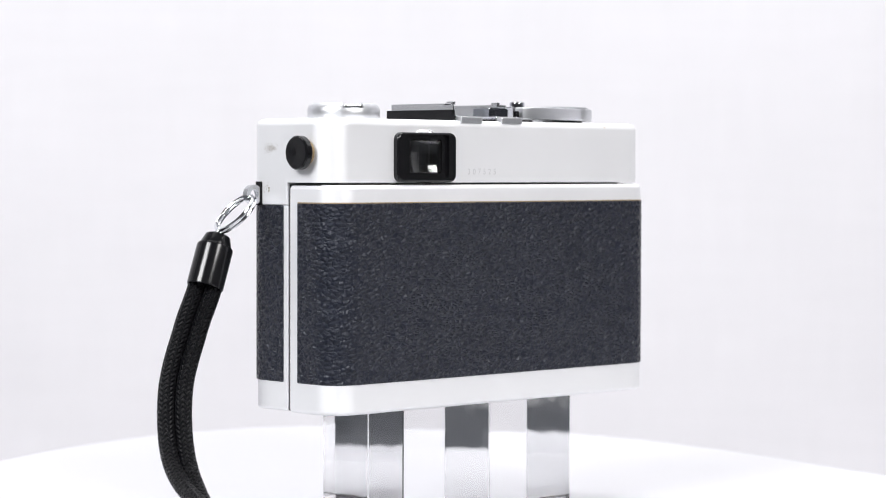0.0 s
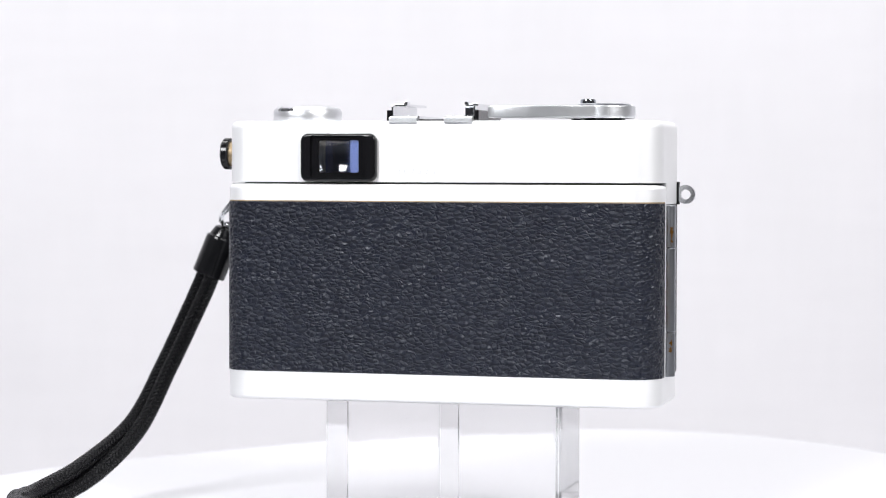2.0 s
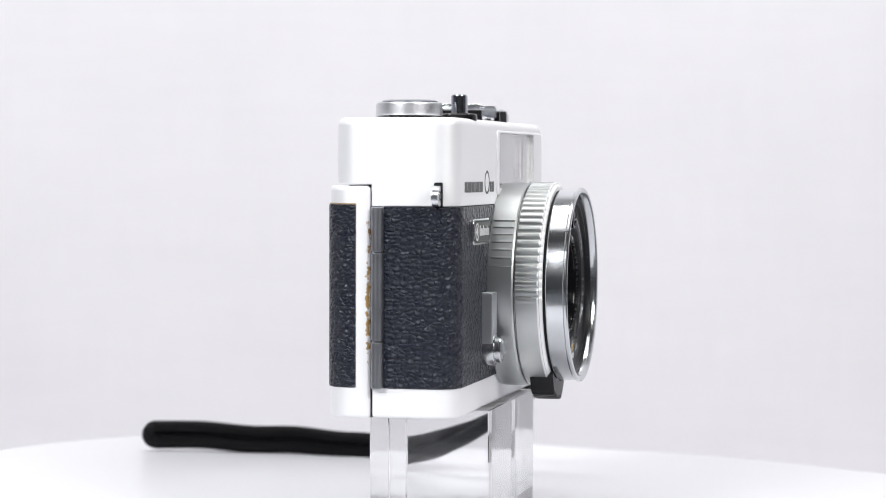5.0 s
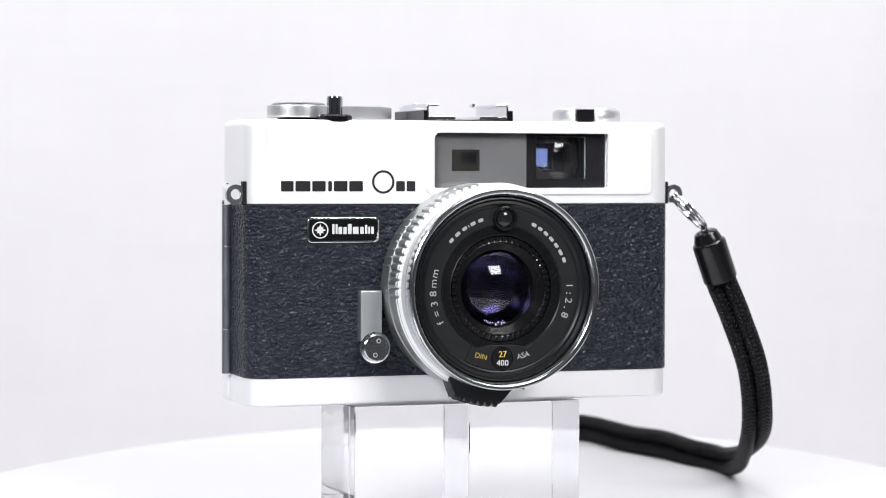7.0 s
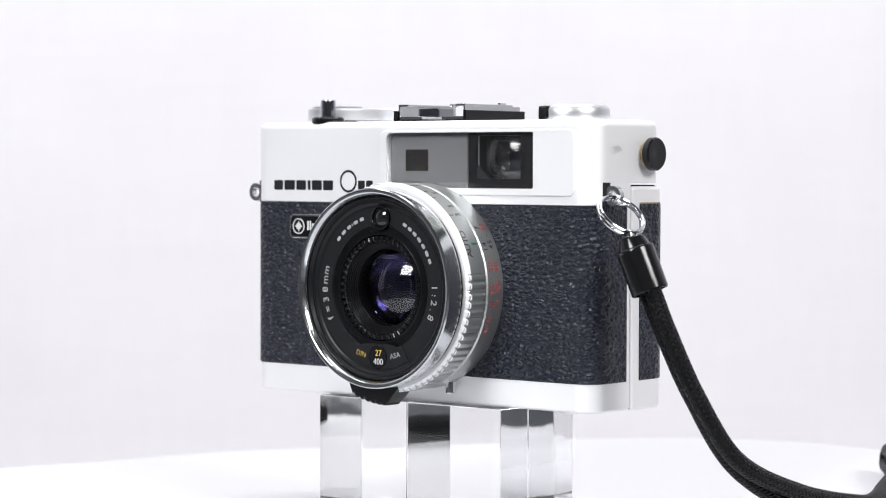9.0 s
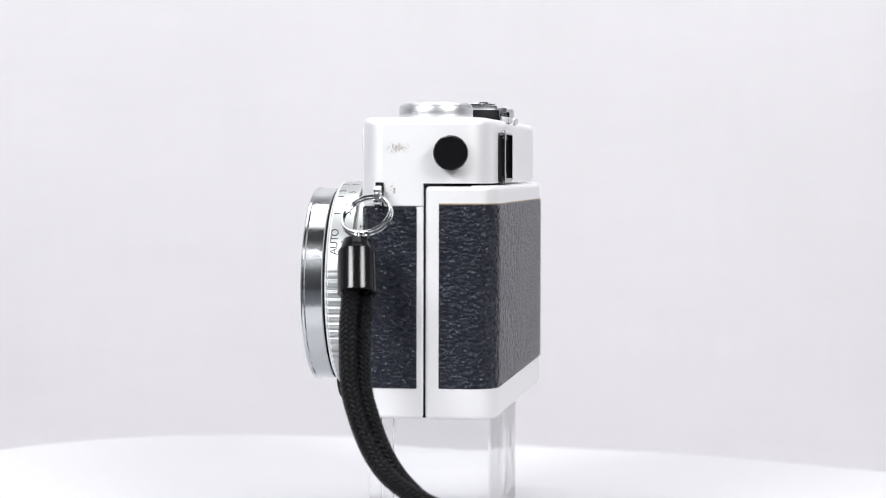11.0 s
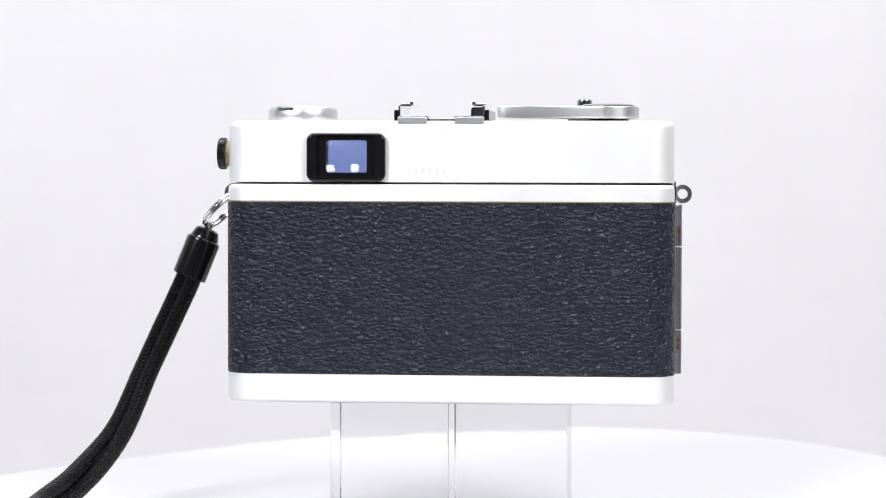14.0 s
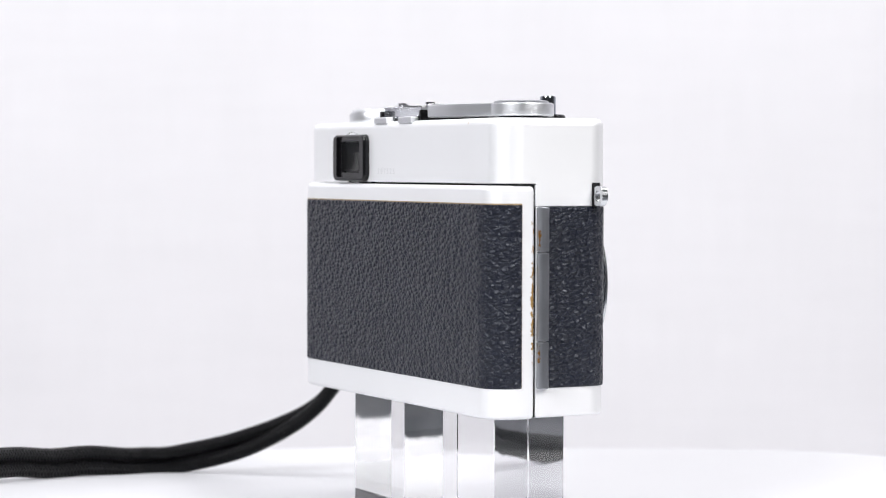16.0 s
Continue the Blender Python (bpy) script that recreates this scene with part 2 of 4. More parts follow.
def slab(bm, x0, x1, y0, y1, z0, z1, r=1.0, b0=0.5, b1=0.5, n=7, axis="z", caps=(True, True), steps=4, skew=(0, 0)):
    """A block of rounded outline in mm with eased rims; axis y: the outline lies in x, z and the block runs along y."""
    prof = []
    for i in range(steps + 1):
        a = radians(90 * i / steps)
        if b0 > 0 or i == steps:
            prof.append((b0 * (1 - math.sin(a)), z0 + b0 * (1 - math.cos(a))))
    for i in range(steps + 1):
        a = radians(90 * i / steps)
        if b1 > 0 or i == 0:
            prof.append((b1 * (1 - math.cos(a)), z1 - b1 * (1 - math.sin(a))))
    rs = r if isinstance(r, (tuple, list)) else (r,) * 4
    rings = []
    for ins, z in prof:
        o = rounded(x0 + ins, x1 - ins, y0 + ins, y1 - ins, [max(0.02, q - ins) for q in rs], n)
        if skew != (0, 0):  # the x0 end's back and front corners shifted along y
            o = [(x, y + (skew[1] if k // (n + 1) == 2 else skew[0] if k // (n + 1) == 3 else 0)) for k, (x, y) in enumerate(o)]
        if axis == "z":
            rings.append([(x * MM, y * MM, z * MM) for x, y in o])
        elif axis == "y":
            rings.append([(x * MM, z * MM, y * MM) for x, y in o])
        else:
            rings.append([(z * MM, x * MM, y * MM) for x, y in o])
    skin(bm, rings, *caps)
    return bm


def lathe(bm, prof, centre, axis="y", n=72, closed=False):
    """Turns a profile of (radius, along) in mm about an axis through centre."""
    rings = []
    for r, s in prof:
        ring = []
        for i in range(n):
            a = 2 * math.pi * i / n
            q = max(r, 0.001)
            u, v = q * math.cos(a), q * math.sin(a)
            if axis == "y":
                p = (centre[0] + u, s, centre[2] + v)
            elif axis == "z":
                p = (centre[0] + u, centre[1] + v, s)
            else:
                p = (s, centre[1] + u, centre[2] + v)
            ring.append(tuple(c * MM for c in p))
        rings.append(ring)
    if closed:
        rings.append(rings[0])
    skin(bm, rings, not closed, not closed)
    if closed:
        bmesh.ops.remove_doubles(bm, verts=bm.verts, dist=1e-7)
    return bm


def bm_new():
    return bmesh.new()


def carve(ob, *cutters, kind="DIFFERENCE"):
    """Cuts the solids of the bmeshes out of ob, or welds them on."""
    for bm in cutters:
        me = bpy.data.meshes.new("cut")
        bmesh.ops.recalc_face_normals(bm, faces=bm.faces)
        bm.to_mesh(me)
        bm.free()
        c = new("cut", me)
        ob.modifiers.clear()
        md = ob.modifiers.new("cut", "BOOLEAN")
        md.operation, md.solver, md.object = kind, "EXACT", c
        dg = bpy.context.evaluated_depsgraph_get()
        dg.update()
        res = bpy.data.meshes.new_from_object(ob.evaluated_get(dg))
        ob.modifiers.clear()
        ob.data = res
        bpy.data.objects.remove(c)
    bm = bmesh.new()
    bm.from_mesh(ob.data)
    for f in bm.faces:
        f.smooth = True
    for e in bm.edges:
        e.smooth = not (len(e.link_faces) == 2 and e.calc_face_angle(0) > radians(35))
    bm.to_mesh(ob.data)
    bm.free()
    even(ob)
    return ob


def text_bm(word, size, depth=0.05, space=1.0):
    """Letters of the built-in font in mm, flat in x, y, centred, as a bmesh."""
    cu = bpy.data.curves.new("word", "FONT")
    cu.body, cu.size, cu.extrude, cu.align_x, cu.align_y = word, size * 1.4, depth, "CENTER", "CENTER"
    cu.resolution_u, cu.space_character = 3, space
    ob = new("word", cu)
    dg = bpy.context.evaluated_depsgraph_get()
    dg.update()
    me = bpy.data.meshes.new_from_object(ob.evaluated_get(dg))
    bpy.data.objects.remove(ob)
    bm = bmesh.new()
    bm.from_mesh(me)
    bpy.data.meshes.remove(me)
    return bm


def place(bm, m):
    """Moves a bmesh in mm by m (in mm) and turns it into metres."""
    bmesh.ops.transform(bm, matrix=Matrix.Scale(MM, 4) @ m, verts=bm.verts)
    return bm


def join(bms):
    out = bmesh.new()
    for b in bms:
        me = bpy.data.meshes.new("j")
        b.to_mesh(me)
        b.free()
        out.from_mesh(me)
        bpy.data.meshes.remove(me)
    return out


def thing(name, label, category, group=""):
    return tagged(new(name), label, category, group)


# ---- the setting: backdrop, with a table board and dim studio added out of view ----
def setting():
    bm = bm_new()
    prof = [(1.15, 2.2), (1.15, 0.9), (1.15, 0.3), (1.15, -0.2)] + [(1.03 + 0.12 * math.cos(radians(90 * k / 8)), -0.2 - 0.12 * math.sin(radians(90 * k / 8))) for k in range(1, 9)] + [(0.82, -0.32)]
    front = [[(x, y, z) for x in (-1.34, 1.34)] for y, z in prof]
    back = [[(x, y + 0.03, z - 0.03) for x in (-1.34, 1.34)] for y, z in prof]
    for rows in (front, back):
        vs = [[bm.verts.new(p) for p in r] for r in rows]
        for a, b in zip(vs, vs[1:]):
            bm.faces.new((a[0], a[1], b[1], b[0]))
    bd = part("backdrop", bm, WALL, None, "plain white cloth backdrop hanging behind the turntable", sharp=60)
    tagged(bd, category="backdrop", kind="structure")
    for x in (-1, 1):  # white panels added out of view, for the side rays through the cubes
        bm = bm_new()
        slab(bm, *sorted((x * 1325, x * 1334)), 500, 1140, -99, 2190, 2, 1, 1)
        tagged(part("backdrop_side", bm, WALL, None, "white cloth panel added out of view to whiten the cubes' reflections"), category="backdrop", kind="structure")
    bm = bm_new()
    slab(bm, -1340, 1340, -1400, 760, -130, -104, 10, 2, 2)
    t = part("table_top", bm, FLOORM, None, "plain dark board under the turntable")
    tagged(t, category="table top", kind="structure")
    # added walls, never in view: dark and pale ones shape the reflections
    for nm, box in (("wall_south", (-1.4, 1.4, -1.55, -1.5)), ("wall_east", (1.35, 1.4, 0.0, 1.2)), ("wall_west", (-1.4, -1.35, 0.0, 1.2)), ("wall_south_east", (1.35, 1.4, -1.5, 0.0)), ("wall_south_west", (-1.4, -1.35, -1.5, 0.0))):
        bm = bm_new()
        slab(bm, box[0] / MM, box[1] / MM, box[2] / MM, box[3] / MM, -800, 2200, 0.1, 0, 0)
        tagged(part(nm, bm, ROOM if "south" in nm else SIDE, None, "plain studio wall added out of view", smooth=False), category="wall", kind="structure")
    bm = bm_new()
    slab(bm, -1400, 1400, -1550, 1250, 2200, 2250, 0.1, 0, 0)
    tagged(part("ceiling", bm, ROOM, None, "plain grey studio ceiling", smooth=False), category="ceiling", kind="structure")
    bm = bm_new()
    slab(bm, -1400, 1400, -1550, 1250, -850, -800, 0.1, 0, 0)
    tagged(part("floor", bm, ROOM, None, "plain grey studio floor", smooth=False), category="floor", kind="structure")


setting()


# ---- the turntable: a slightly bowed white disc on a low drum ----
BOW_AXIS = radians(66)


def bow(x, y):
    """Height in mm of the bowed disc: two opposite sides of the rim lift."""
    u = abs(x * math.cos(BOW_AXIS) + y * math.sin(BOW_AXIS))
    return 7.2 * max(0.0, (u - 36) / 110) ** 1.5


def make_turntable():
    tt = thing("turntable", "round white glossy turntable disc with a slightly bowed rim", "turntable")
    bm = bm_new()
    n, rad = 96, [0.5, 12, 24, 36, 48, 60, 72, 84, 96, 108, 120, 132, 142, 145.2, 146]
    rings = []
    for r in rad:
        rings.append([(r * math.cos(2 * math.pi * i / n), r * math.sin(2 * math.pi * i / n)) for i in range(n)])
    top = [[(x * MM, y * MM, (bow(x, y) - (0.5 if k == len(rad) - 1 else 0)) * MM) for x, y in ring] for k, ring in enumerate(rings)]
    low = [[(x * MM, y * MM, (bow(x, y) - 3 + (0.5 if k == len(rad) - 1 else 0)) * MM) for x, y in ring] for k, ring in enumerate(rings)]
    skin(bm, top + low[::-1])
    disc = part("disc", bm, PLATTER, tt)
    bm = bm_new()
    lathe(bm, [(0.1, -103.8), (88, -103.8), (90, -102), (90, -12), (88, -10), (30, -9.5), (30, -3.1), (0.1, -3.1)], (0, 0, 0), "z", 64)
    part("drum", bm, PLATTER, tt, "white drum under the disc")
    return tt, disc


turntable, disc = make_turntable()


# ---- two clear acrylic cubes ----
def make_cubes():
    out = []
    for x0, x1 in ((-30.0, -0.75), (-0.6, 28.65)):
        bm = bm_new()
        slab(bm, x0, x1, -16.0, 13.3, 0.05, 29.05, 0.2, 0.2, 0.2, n=1, steps=1)
        c = part("acrylic_cube", bm, ACRYLIC, None, "clear polished acrylic cube standing on the white disc", smooth=False)
        out.append(tagged(c, category="display block", group="acrylic cubes under the camera"))
    return out


cubes = make_cubes()


# ---- the film camera ----
X0, X1, YF, YB = -55.9, 54.6, -13.8, 15.8
LX, LZ = 2.5, 57.9


def on_front(x, z, y):
    """A flat thing of x right, y up turned to face the front (-y) at x, z."""
    return Matrix.Translation((x, y, z)) @ Matrix.Rotation(radians(90), 4, "X")


def on_back(x, z, y):
    return Matrix.Translation((x, y, z)) @ Matrix.Rotation(radians(180), 4, "Z") @ Matrix.Rotation(radians(90), 4, "X")


def flat_bar(x0, x1, z0, z1, r=0.25, d=0.05):
    """A plain bar in mm, flat in x, y."""
    bm = bm_new()
    out = rounded(x0, x1, z0, z1, min(r, (x1 - x0) / 2.1), 3)
    skin(bm, [[(x, z, y) for x, z in out] for y in (0, d)])
    return bm


def make_body(c):
    bm = bm_new()
    slab(bm, X0 + 0.2, X1 - 0.2, YF + 0.1, 0.9, 29.3, 78.0, (5.6, 0.3, 0.3, 5.6), 0.8, 0, skew=(0, 5.3))
    part("body_shell", bm, SATIN, c, "satin chrome lower body")
    # black block inside the body paints the shade of the door gap
    bm = bm_new()
    slab(bm, X0 + 0.7, X1 - 0.7, -1.0, 12.0, 29.5, 83.0, 0.5, 0.1, 0.1)
    part("gap_shade", bm, MATT, c, "matt black block standing in for shade in the gap between body and back")
    bm = bm_new()
    slab(bm, X0 - 0.15, X1 + 0.1, YF - 0.25, -0.6, 36.2, 78.0, (5.8, 0.3, 0.3, 5.8), 0.25, 0.25, skew=(0, 4.2))
    part("front_leatherette", bm, LEATHER, c, "black grained leatherette")
    # the top cover with its finder tunnel
    bm = bm_new()
    slab(bm, X0, X1, YF, YB, 83.4, 98.55, (5.6, 6.5, 6.5, 5.6), 0.0, 1.8, steps=6)
    cover = part("top_cover", bm, SATIN_COVER, c, "satin chrome top cover with scuffed corners and front skirt")
    c1, c2, c3, c4 = bm_new(), bm_new(), bm_new(), bm_new()
    slab(c1, -9.2, 36.8, 82.0, 95.6, -20, -11.4, (0.5, 0.5, 1.6, 0.5), 0, 0, axis="y")
    slab(c2, 18.2, 31.6, 84.3, 94.8, -13, 11.5, 0.4, 0, 0, axis="y")
    slab(c3, 18.0, 30.4, 84.6, 94.6, 9, 25, 0.6, 0, 0, axis="y")
    slab(c4, X0, X1, YF, 0.9, 78.1, 84.4, (5.6, 0.3, 0.3, 5.6), 0.25, 0, skew=(0, 5.5))
    carve(cover, c4, kind="UNION")
    carve(cover, c1, c2, c3)


def make_back(c):
    bm = bm_new()
    slab(bm, X0 - 0.1, X1 - 0.1, 1.4, 17.7, 29.1, 82.9, (0.8, 6.8, 6.8, 0.8), 1.0, 1.2, skew=(5.3, 0))
    d = part("back_door", bm, SATIN_DOOR, c, "satin chrome hinged back")
    bm = bm_new()
    slab(bm, X0 - 0.3, X1 + 0.1, 4.5, 18.0, 36.2, 78.6, (0.3, 7, 7, 0.3), 0.3, 0.3, skew=(5.5, 0))
    part("back_leatherette", bm, LEATHER, d, "black grained leatherette")
    bm = bm_new()
    slab(bm, X0 - 0.22, X1 - 0.02, 4.42, 17.84, 36.3, 78.82, (0.3, 6.9, 6.9, 0.3), 0.05, 0.05, skew=(5.5, 0))
    part("brass_edge", bm, GOLD, d, "brassed worn edge round the leatherette")
    for z0, z1 in ((67.7, 78.0), (47.1, 67.5), (36.1, 46.9)):
        bm = bm_new()
        lathe(bm, [(0.1, z0), (1.25, z0), (1.45, z0 + 0.2), (1.45, z1 - 0.2), (1.25, z1), (0.1, z1)], (X0 - 0.55, 4.8, 0), "z", 24)
        part("hinge_knuckle", bm, STEEL, c, "grey steel hinge")


def make_window(c):
    b1 = bm_new()
    slab(b1, -11.3, 48.9, 80.3, 96.2, YF - 0.5, YF - 0.005, 1.8, 0.35, 0, axis="y")
    bz = part("bezel", b1, SATIN, c, "raised satin chrome window frame")
    cut = bm_new()
    slab(cut, -9.2, 36.8, 82.0, 95.6, -20, -10, (0.5, 0.5, 1.6, 0.5), 0, 0, axis="y")
    carve(bz, cut)
    bm = bm_new()
    slab(bm, -9.1, 15.5, 82.1, 95.5, -12.4, -11.5, (0.4, 0.4, 1.5, 0.4), 0.05, 0, axis="y")
    g = part("grey_mask", bm, GREYGLASS, bz, "smoked grey rangefinder window")
    bm = bm_new()
    slab(bm, -4.1, 3.1, 86.2, 91.5, -12.48, -12.1, 0.1, 0, 0, axis="y", n=1)
    part("rangefinder_window", bm, mat("brown_black_glass", (0.009, 0.008, 0.007), 0.25), g, "small dark rangefinder window")
    bm = bm_new()
    slab(bm, -1.6, 2.4, 88.2, 90.8, -12.54, -12.4, 0.1, 0, 0, axis="y", n=1)
    part("rangefinder_patch", bm, BLACK, g)
    bm = bm_new()
    slab(bm, 15.6, 36.7, 82.1, 95.5, -12.1, -11.5, 0.3, 0.05, 0, axis="y")
    dk = part("dark_mask", bm, BLACK, bz, "glossy black finder mask")
    cut = bm_new()
    slab(cut, 18.2, 31.6, 84.3, 94.8, -15, -10, 0.4, 0, 0, axis="y")
    carve(dk, cut)
    bm = bm_new()
    tri = [(18.1, 84.2), (22.6, 84.2), (18.1, 87.8)]
    skin(bm, [[(x * MM, y * MM, z * MM) for x, z in tri] for y in (-12.05, -11.55)])
    part("mask_corner", bm, LENSBLACK, bz, smooth=False)
    bm = bm_new()
    slab(bm, -9.15, 36.75, 82.05, 95.55, -13.4, -12.9, (0.4, 0.4, 1.5, 0.4), 0.05, 0.05, axis="y")
    p = part("window_pane", bm, CLEAR, bz, "clear window pane")
    p.visible_shadow = False
    # finder tunnel
    bm = bm_new()
    slab(bm, 18.25, 31.55, 84.35, 94.75, -11.2, 11.2, 0.4, 0, 0, axis="y", caps=(False, False))
    part("finder_tunnel", bm, MATT, c, "matt black finder tunnel")
    fx, fz = 24.5, 89.6
    # thin bulged cover glass, then the hollow front lens
    sag = [(8.4 * i / 12, 12.0 - math.sqrt(12.0 ** 2 - (8.4 * i / 12) ** 2)) for i in range(1, 13)]
    prof = [(0.01, -11.9)] + [(q, -11.9 + g) for q, g in sag] + [(q, -11.5 + g) for q, g in sag[::-1]] + [(0.01, -11.5)]
    part("finder_cover_glass", lathe(bm_new(), prof, (fx + 0.4, 0, fz), "y", 48), CLEAR, c, "bulged clear finder glass").visible_shadow = False
    bm = bm_new()
    R1, R2, h = 30.0, 9.55, 8.4
    prof = [(0.01, -9.2)] + [(h * i / 10, -9.2 + (R1 - math.sqrt(R1 * R1 - (h * i / 10) ** 2))) for i in range(1, 11)]
    prof += [(h * i / 10, -8.2 + (R2 - math.sqrt(R2 * R2 - (h * i / 10) ** 2))) for i in range(10, 0, -1)] + [(0.01, -8.2)]
    lathe(bm, prof, (fx + 0.4, 0, fz), "y", 48)
    part("front_finder_lens", bm, CLEAR, c, "concave finder lens").visible_shadow = False
    bm = bm_new()
    R, h = 28.0, 8.0
    prof = [(0.01, 12.9)] + [(h * i / 10, 12.9 - (R - math.sqrt(R * R - (h * i / 10) ** 2))) for i in range(1, 11)] + [(h, 11.4), (0.01, 11.4)]
    lathe(bm, prof, (fx, 0, fz), "y", 48)
    part("rear_finder_lens", bm, CLEAR, c, "convex finder lens").visible_shadow = False
    bm = bm_new()
    slab(bm, 18.4, 31.4, 84.5, 94.6, 1.0, 1.2, 0.2, 0, 0, axis="y")
    part("beam_splitter", bm, BLUE, c, "blue coated beam splitter").visible_shadow = False
    # eyepiece
    bm = bm_new()
    slab(bm, 14.7, 34.2, 83.5, 95.4, YB - 0.3, YB + 1.6, 1.9, 0, 0.7, axis="y")
    e = part("eyepiece", bm, BLACK, c, "glossy black eyepiece surround")
    cut = bm_new()
    slab(cut, 19.2, 29.8, 85.7, 93.7, 9, 25, 0.5, 0, 0, axis="y")
    carve(e, cut)
    cut = bm_new()
    slab(cut, 17.4, 31.6, 84.5, 94.9, YB + 0.8, 25, 0.7, 0, 0, axis="y")
    carve(e, cut)
    bm = bm_new()
    slab(bm, 19.35, 29.65, 85.85, 93.55, 11.3, YB + 0.6, 0.4, 0, 0, axis="y", caps=(False, False))
    part("eyepiece_sleeve", bm, MATT, e, "matt black eyepiece sleeve")
    # a thin dished eyepiece glass, hollow towards the eye
    R, h, y0 = 10.0, 6.6, 13.7
    sag = [(h * i / 12, R - math.sqrt(R * R - (h * i / 12) ** 2)) for i in range(1, 13)]
    prof = [(0.01, y0)] + [(q, y0 + g) for q, g in sag] + [(q, y0 - 0.4 + g) for q, g in sag[::-1]] + [(0.01, y0 - 0.4)]
    part("eyepiece_pane", lathe(bm_new(), prof, (fx, 0, fz), "y", 48), CLEAR, e, "clear dished eyepiece glass").visible_shadow = False


def make_lens(c):
    ln = part("lens_barrel", lathe(bm_new(), [(0.1, -13), (25.2, -13), (25.4, -14.6), (25.4, -19.9), (25.1, -20.3), (24.4, -20.4), (24.4, -21), (14, -21), (0.1, -21)], (LX, 0, LZ), "y", 96), RING, c, "satin aluminium lens barrel")
    # scalloped focus ring
    bm = bm_new()
    n = 720
    prof = [(24.6, -20.6), (25.2, -20.7), (25.45, -21.0), (25.45, -26.3), (25.2, -26.7), (23.0, -26.9), (23.0, -20.6)]
    rings = []
    for k, (r, s) in enumerate(prof):
        ring = []
        for i in range(n):
            a = 360 * i / n
            top = (90 - a) % 360  # clockwise from the top as seen from the front
            grip = 81 < top < 172 or 262 < top < 352
            q = r
            if grip and k in (1, 2, 3, 4):
                q += 0.08 - 0.48 * max(0, math.cos(2 * math.pi * a / 4.6)) ** 1.0
            ring.append(((LX + q * math.cos(radians(a))) * MM, s * MM, (LZ + q * math.sin(radians(a))) * MM))
        rings.append(ring)
    skin(bm, rings + [rings[0]], False, False)
    bmesh.ops.remove_doubles(bm, verts=bm.verts, dist=1e-7)
    fr = part("focus_ring", bm, RING, ln, "scalloped aluminium focus ring", sharp=50)
    bm = bm_new()
    rings = []
    for k, (r, s) in enumerate([(25.5, -26.15), (25.5, -26.4), (24.5, -27.25), (23.5, -27.25), (23.5, -26.15)]):
        ring = []
        for i in range(n):
            a = 360 * i / n
            top = (90 - a) % 360
            q = r
            if (81 < top < 172 or 262 < top < 352) and k < 2:
                q += 0.05 - 0.6 * max(0, math.cos(2 * math.pi * a / 4.6))
            ring.append(((LX + q * math.cos(radians(a))) * MM, s * MM, (LZ + q * math.sin(radians(a))) * MM))
        rings.append(ring)
    skin(bm, rings + [rings[0]], False, False)
    bmesh.ops.remove_doubles(bm, verts=bm.verts, dist=1e-7)
    part("toothed_edge", bm, SATIN, ln, "bright toothed front edge of the focus ring", sharp=30)
    # front bright ring with stepped inside
    prof = [(23.0, -26.8), (23.0, -27.9), (23.7, -27.95), (23.9, -28.2), (23.9, -32.2), (24.2, -32.5), (24.2, -33.0), (23.9, -33.3), (23.3, -33.3), (23.0, -33.1), (22.8, -32.9), (22.6, -32.5), (22.4, -32.3), (22.2, -31.2), (22.2, -29), (22.2, -26.8)]
    part("front_ring", lathe(bm_new(), prof, (LX, 0, LZ), "y", 96, closed=True), FRONTRING, ln, "polished chrome front ring")
    part("groove_ring", lathe(bm_new(), [(22.9, -26.9), (23.45, -26.9), (23.45, -27.85), (22.9, -27.85)], (LX, 0, LZ), "y", 96, closed=True), MATT, ln, "black groove behind the front ring")
    # black enamelled name ring, dished towards the glass
    prof = [(22.1, -28.0), (22.1, -31.6), (21.7, -31.7), (21.2, -31.0), (20.6, -31.1), (20.2, -30.6), (19.6, -30.4), (15.4, -30.3), (15.2, -30.1)]
    r = 15.2
    while r > 13.1:
        prof += [(r - 0.1, -30.1), (r - 0.15, -29.95), (r - 0.3, -29.95)]
        r -= 0.3
    prof += [(12.9, -30.1), (12.8, -29.6), (12.8, -25), (22.1, -25)]
    nr = part("name_ring", lathe(bm_new(), prof, (LX, 0, LZ), "y", 96, closed=True), LENSBLACK, ln, "black enamel name ring with white lettering")
    band = mat("satin_black_band", (0.008, 0.0085, 0.010), 0.42, 0, 0.1, 300, spec=0.3)
    part("name_band", lathe(bm_new(), [(15.5, -30.25), (15.5, -30.36), (15.7, -30.4), (19.3, -30.42), (19.5, -30.4), (19.5, -30.25)], (LX, 0, LZ), "y", 96, closed=True), band, nr, "satin black lettered band")
    # notched retaining ring
    bm = bm_new()
    n = 240
    prof = [(12.7, -29.2), (12.6, -30.0), (11.6, -30.1), (11.3, -29.7), (11.2, -26), (12.7, -26)]
    rings = []
    for k, (r, s) in enumerate(prof):
        ring = []
        for i in range(n):
            a = 2 * math.pi * i / n
            q, y = r, s
            if k in (1, 2) and i % 5 < 2:
                y += 0.5
            ring.append(((LX + q * math.cos(a)) * MM, y * MM, (LZ + q * math.sin(a)) * MM))
        rings.append(ring)
    skin(bm, rings + [rings[0]], False, False)
    bmesh.ops.remove_doubles(bm, verts=bm.verts, dist=1e-7)
    part("notched_ring", bm, BLACK, ln, "black notched retaining ring", sharp=25)
    # conical inner mount with fine steps
    prof = [(11.25, -29.3)]
    r, y = 11.2, -29.2
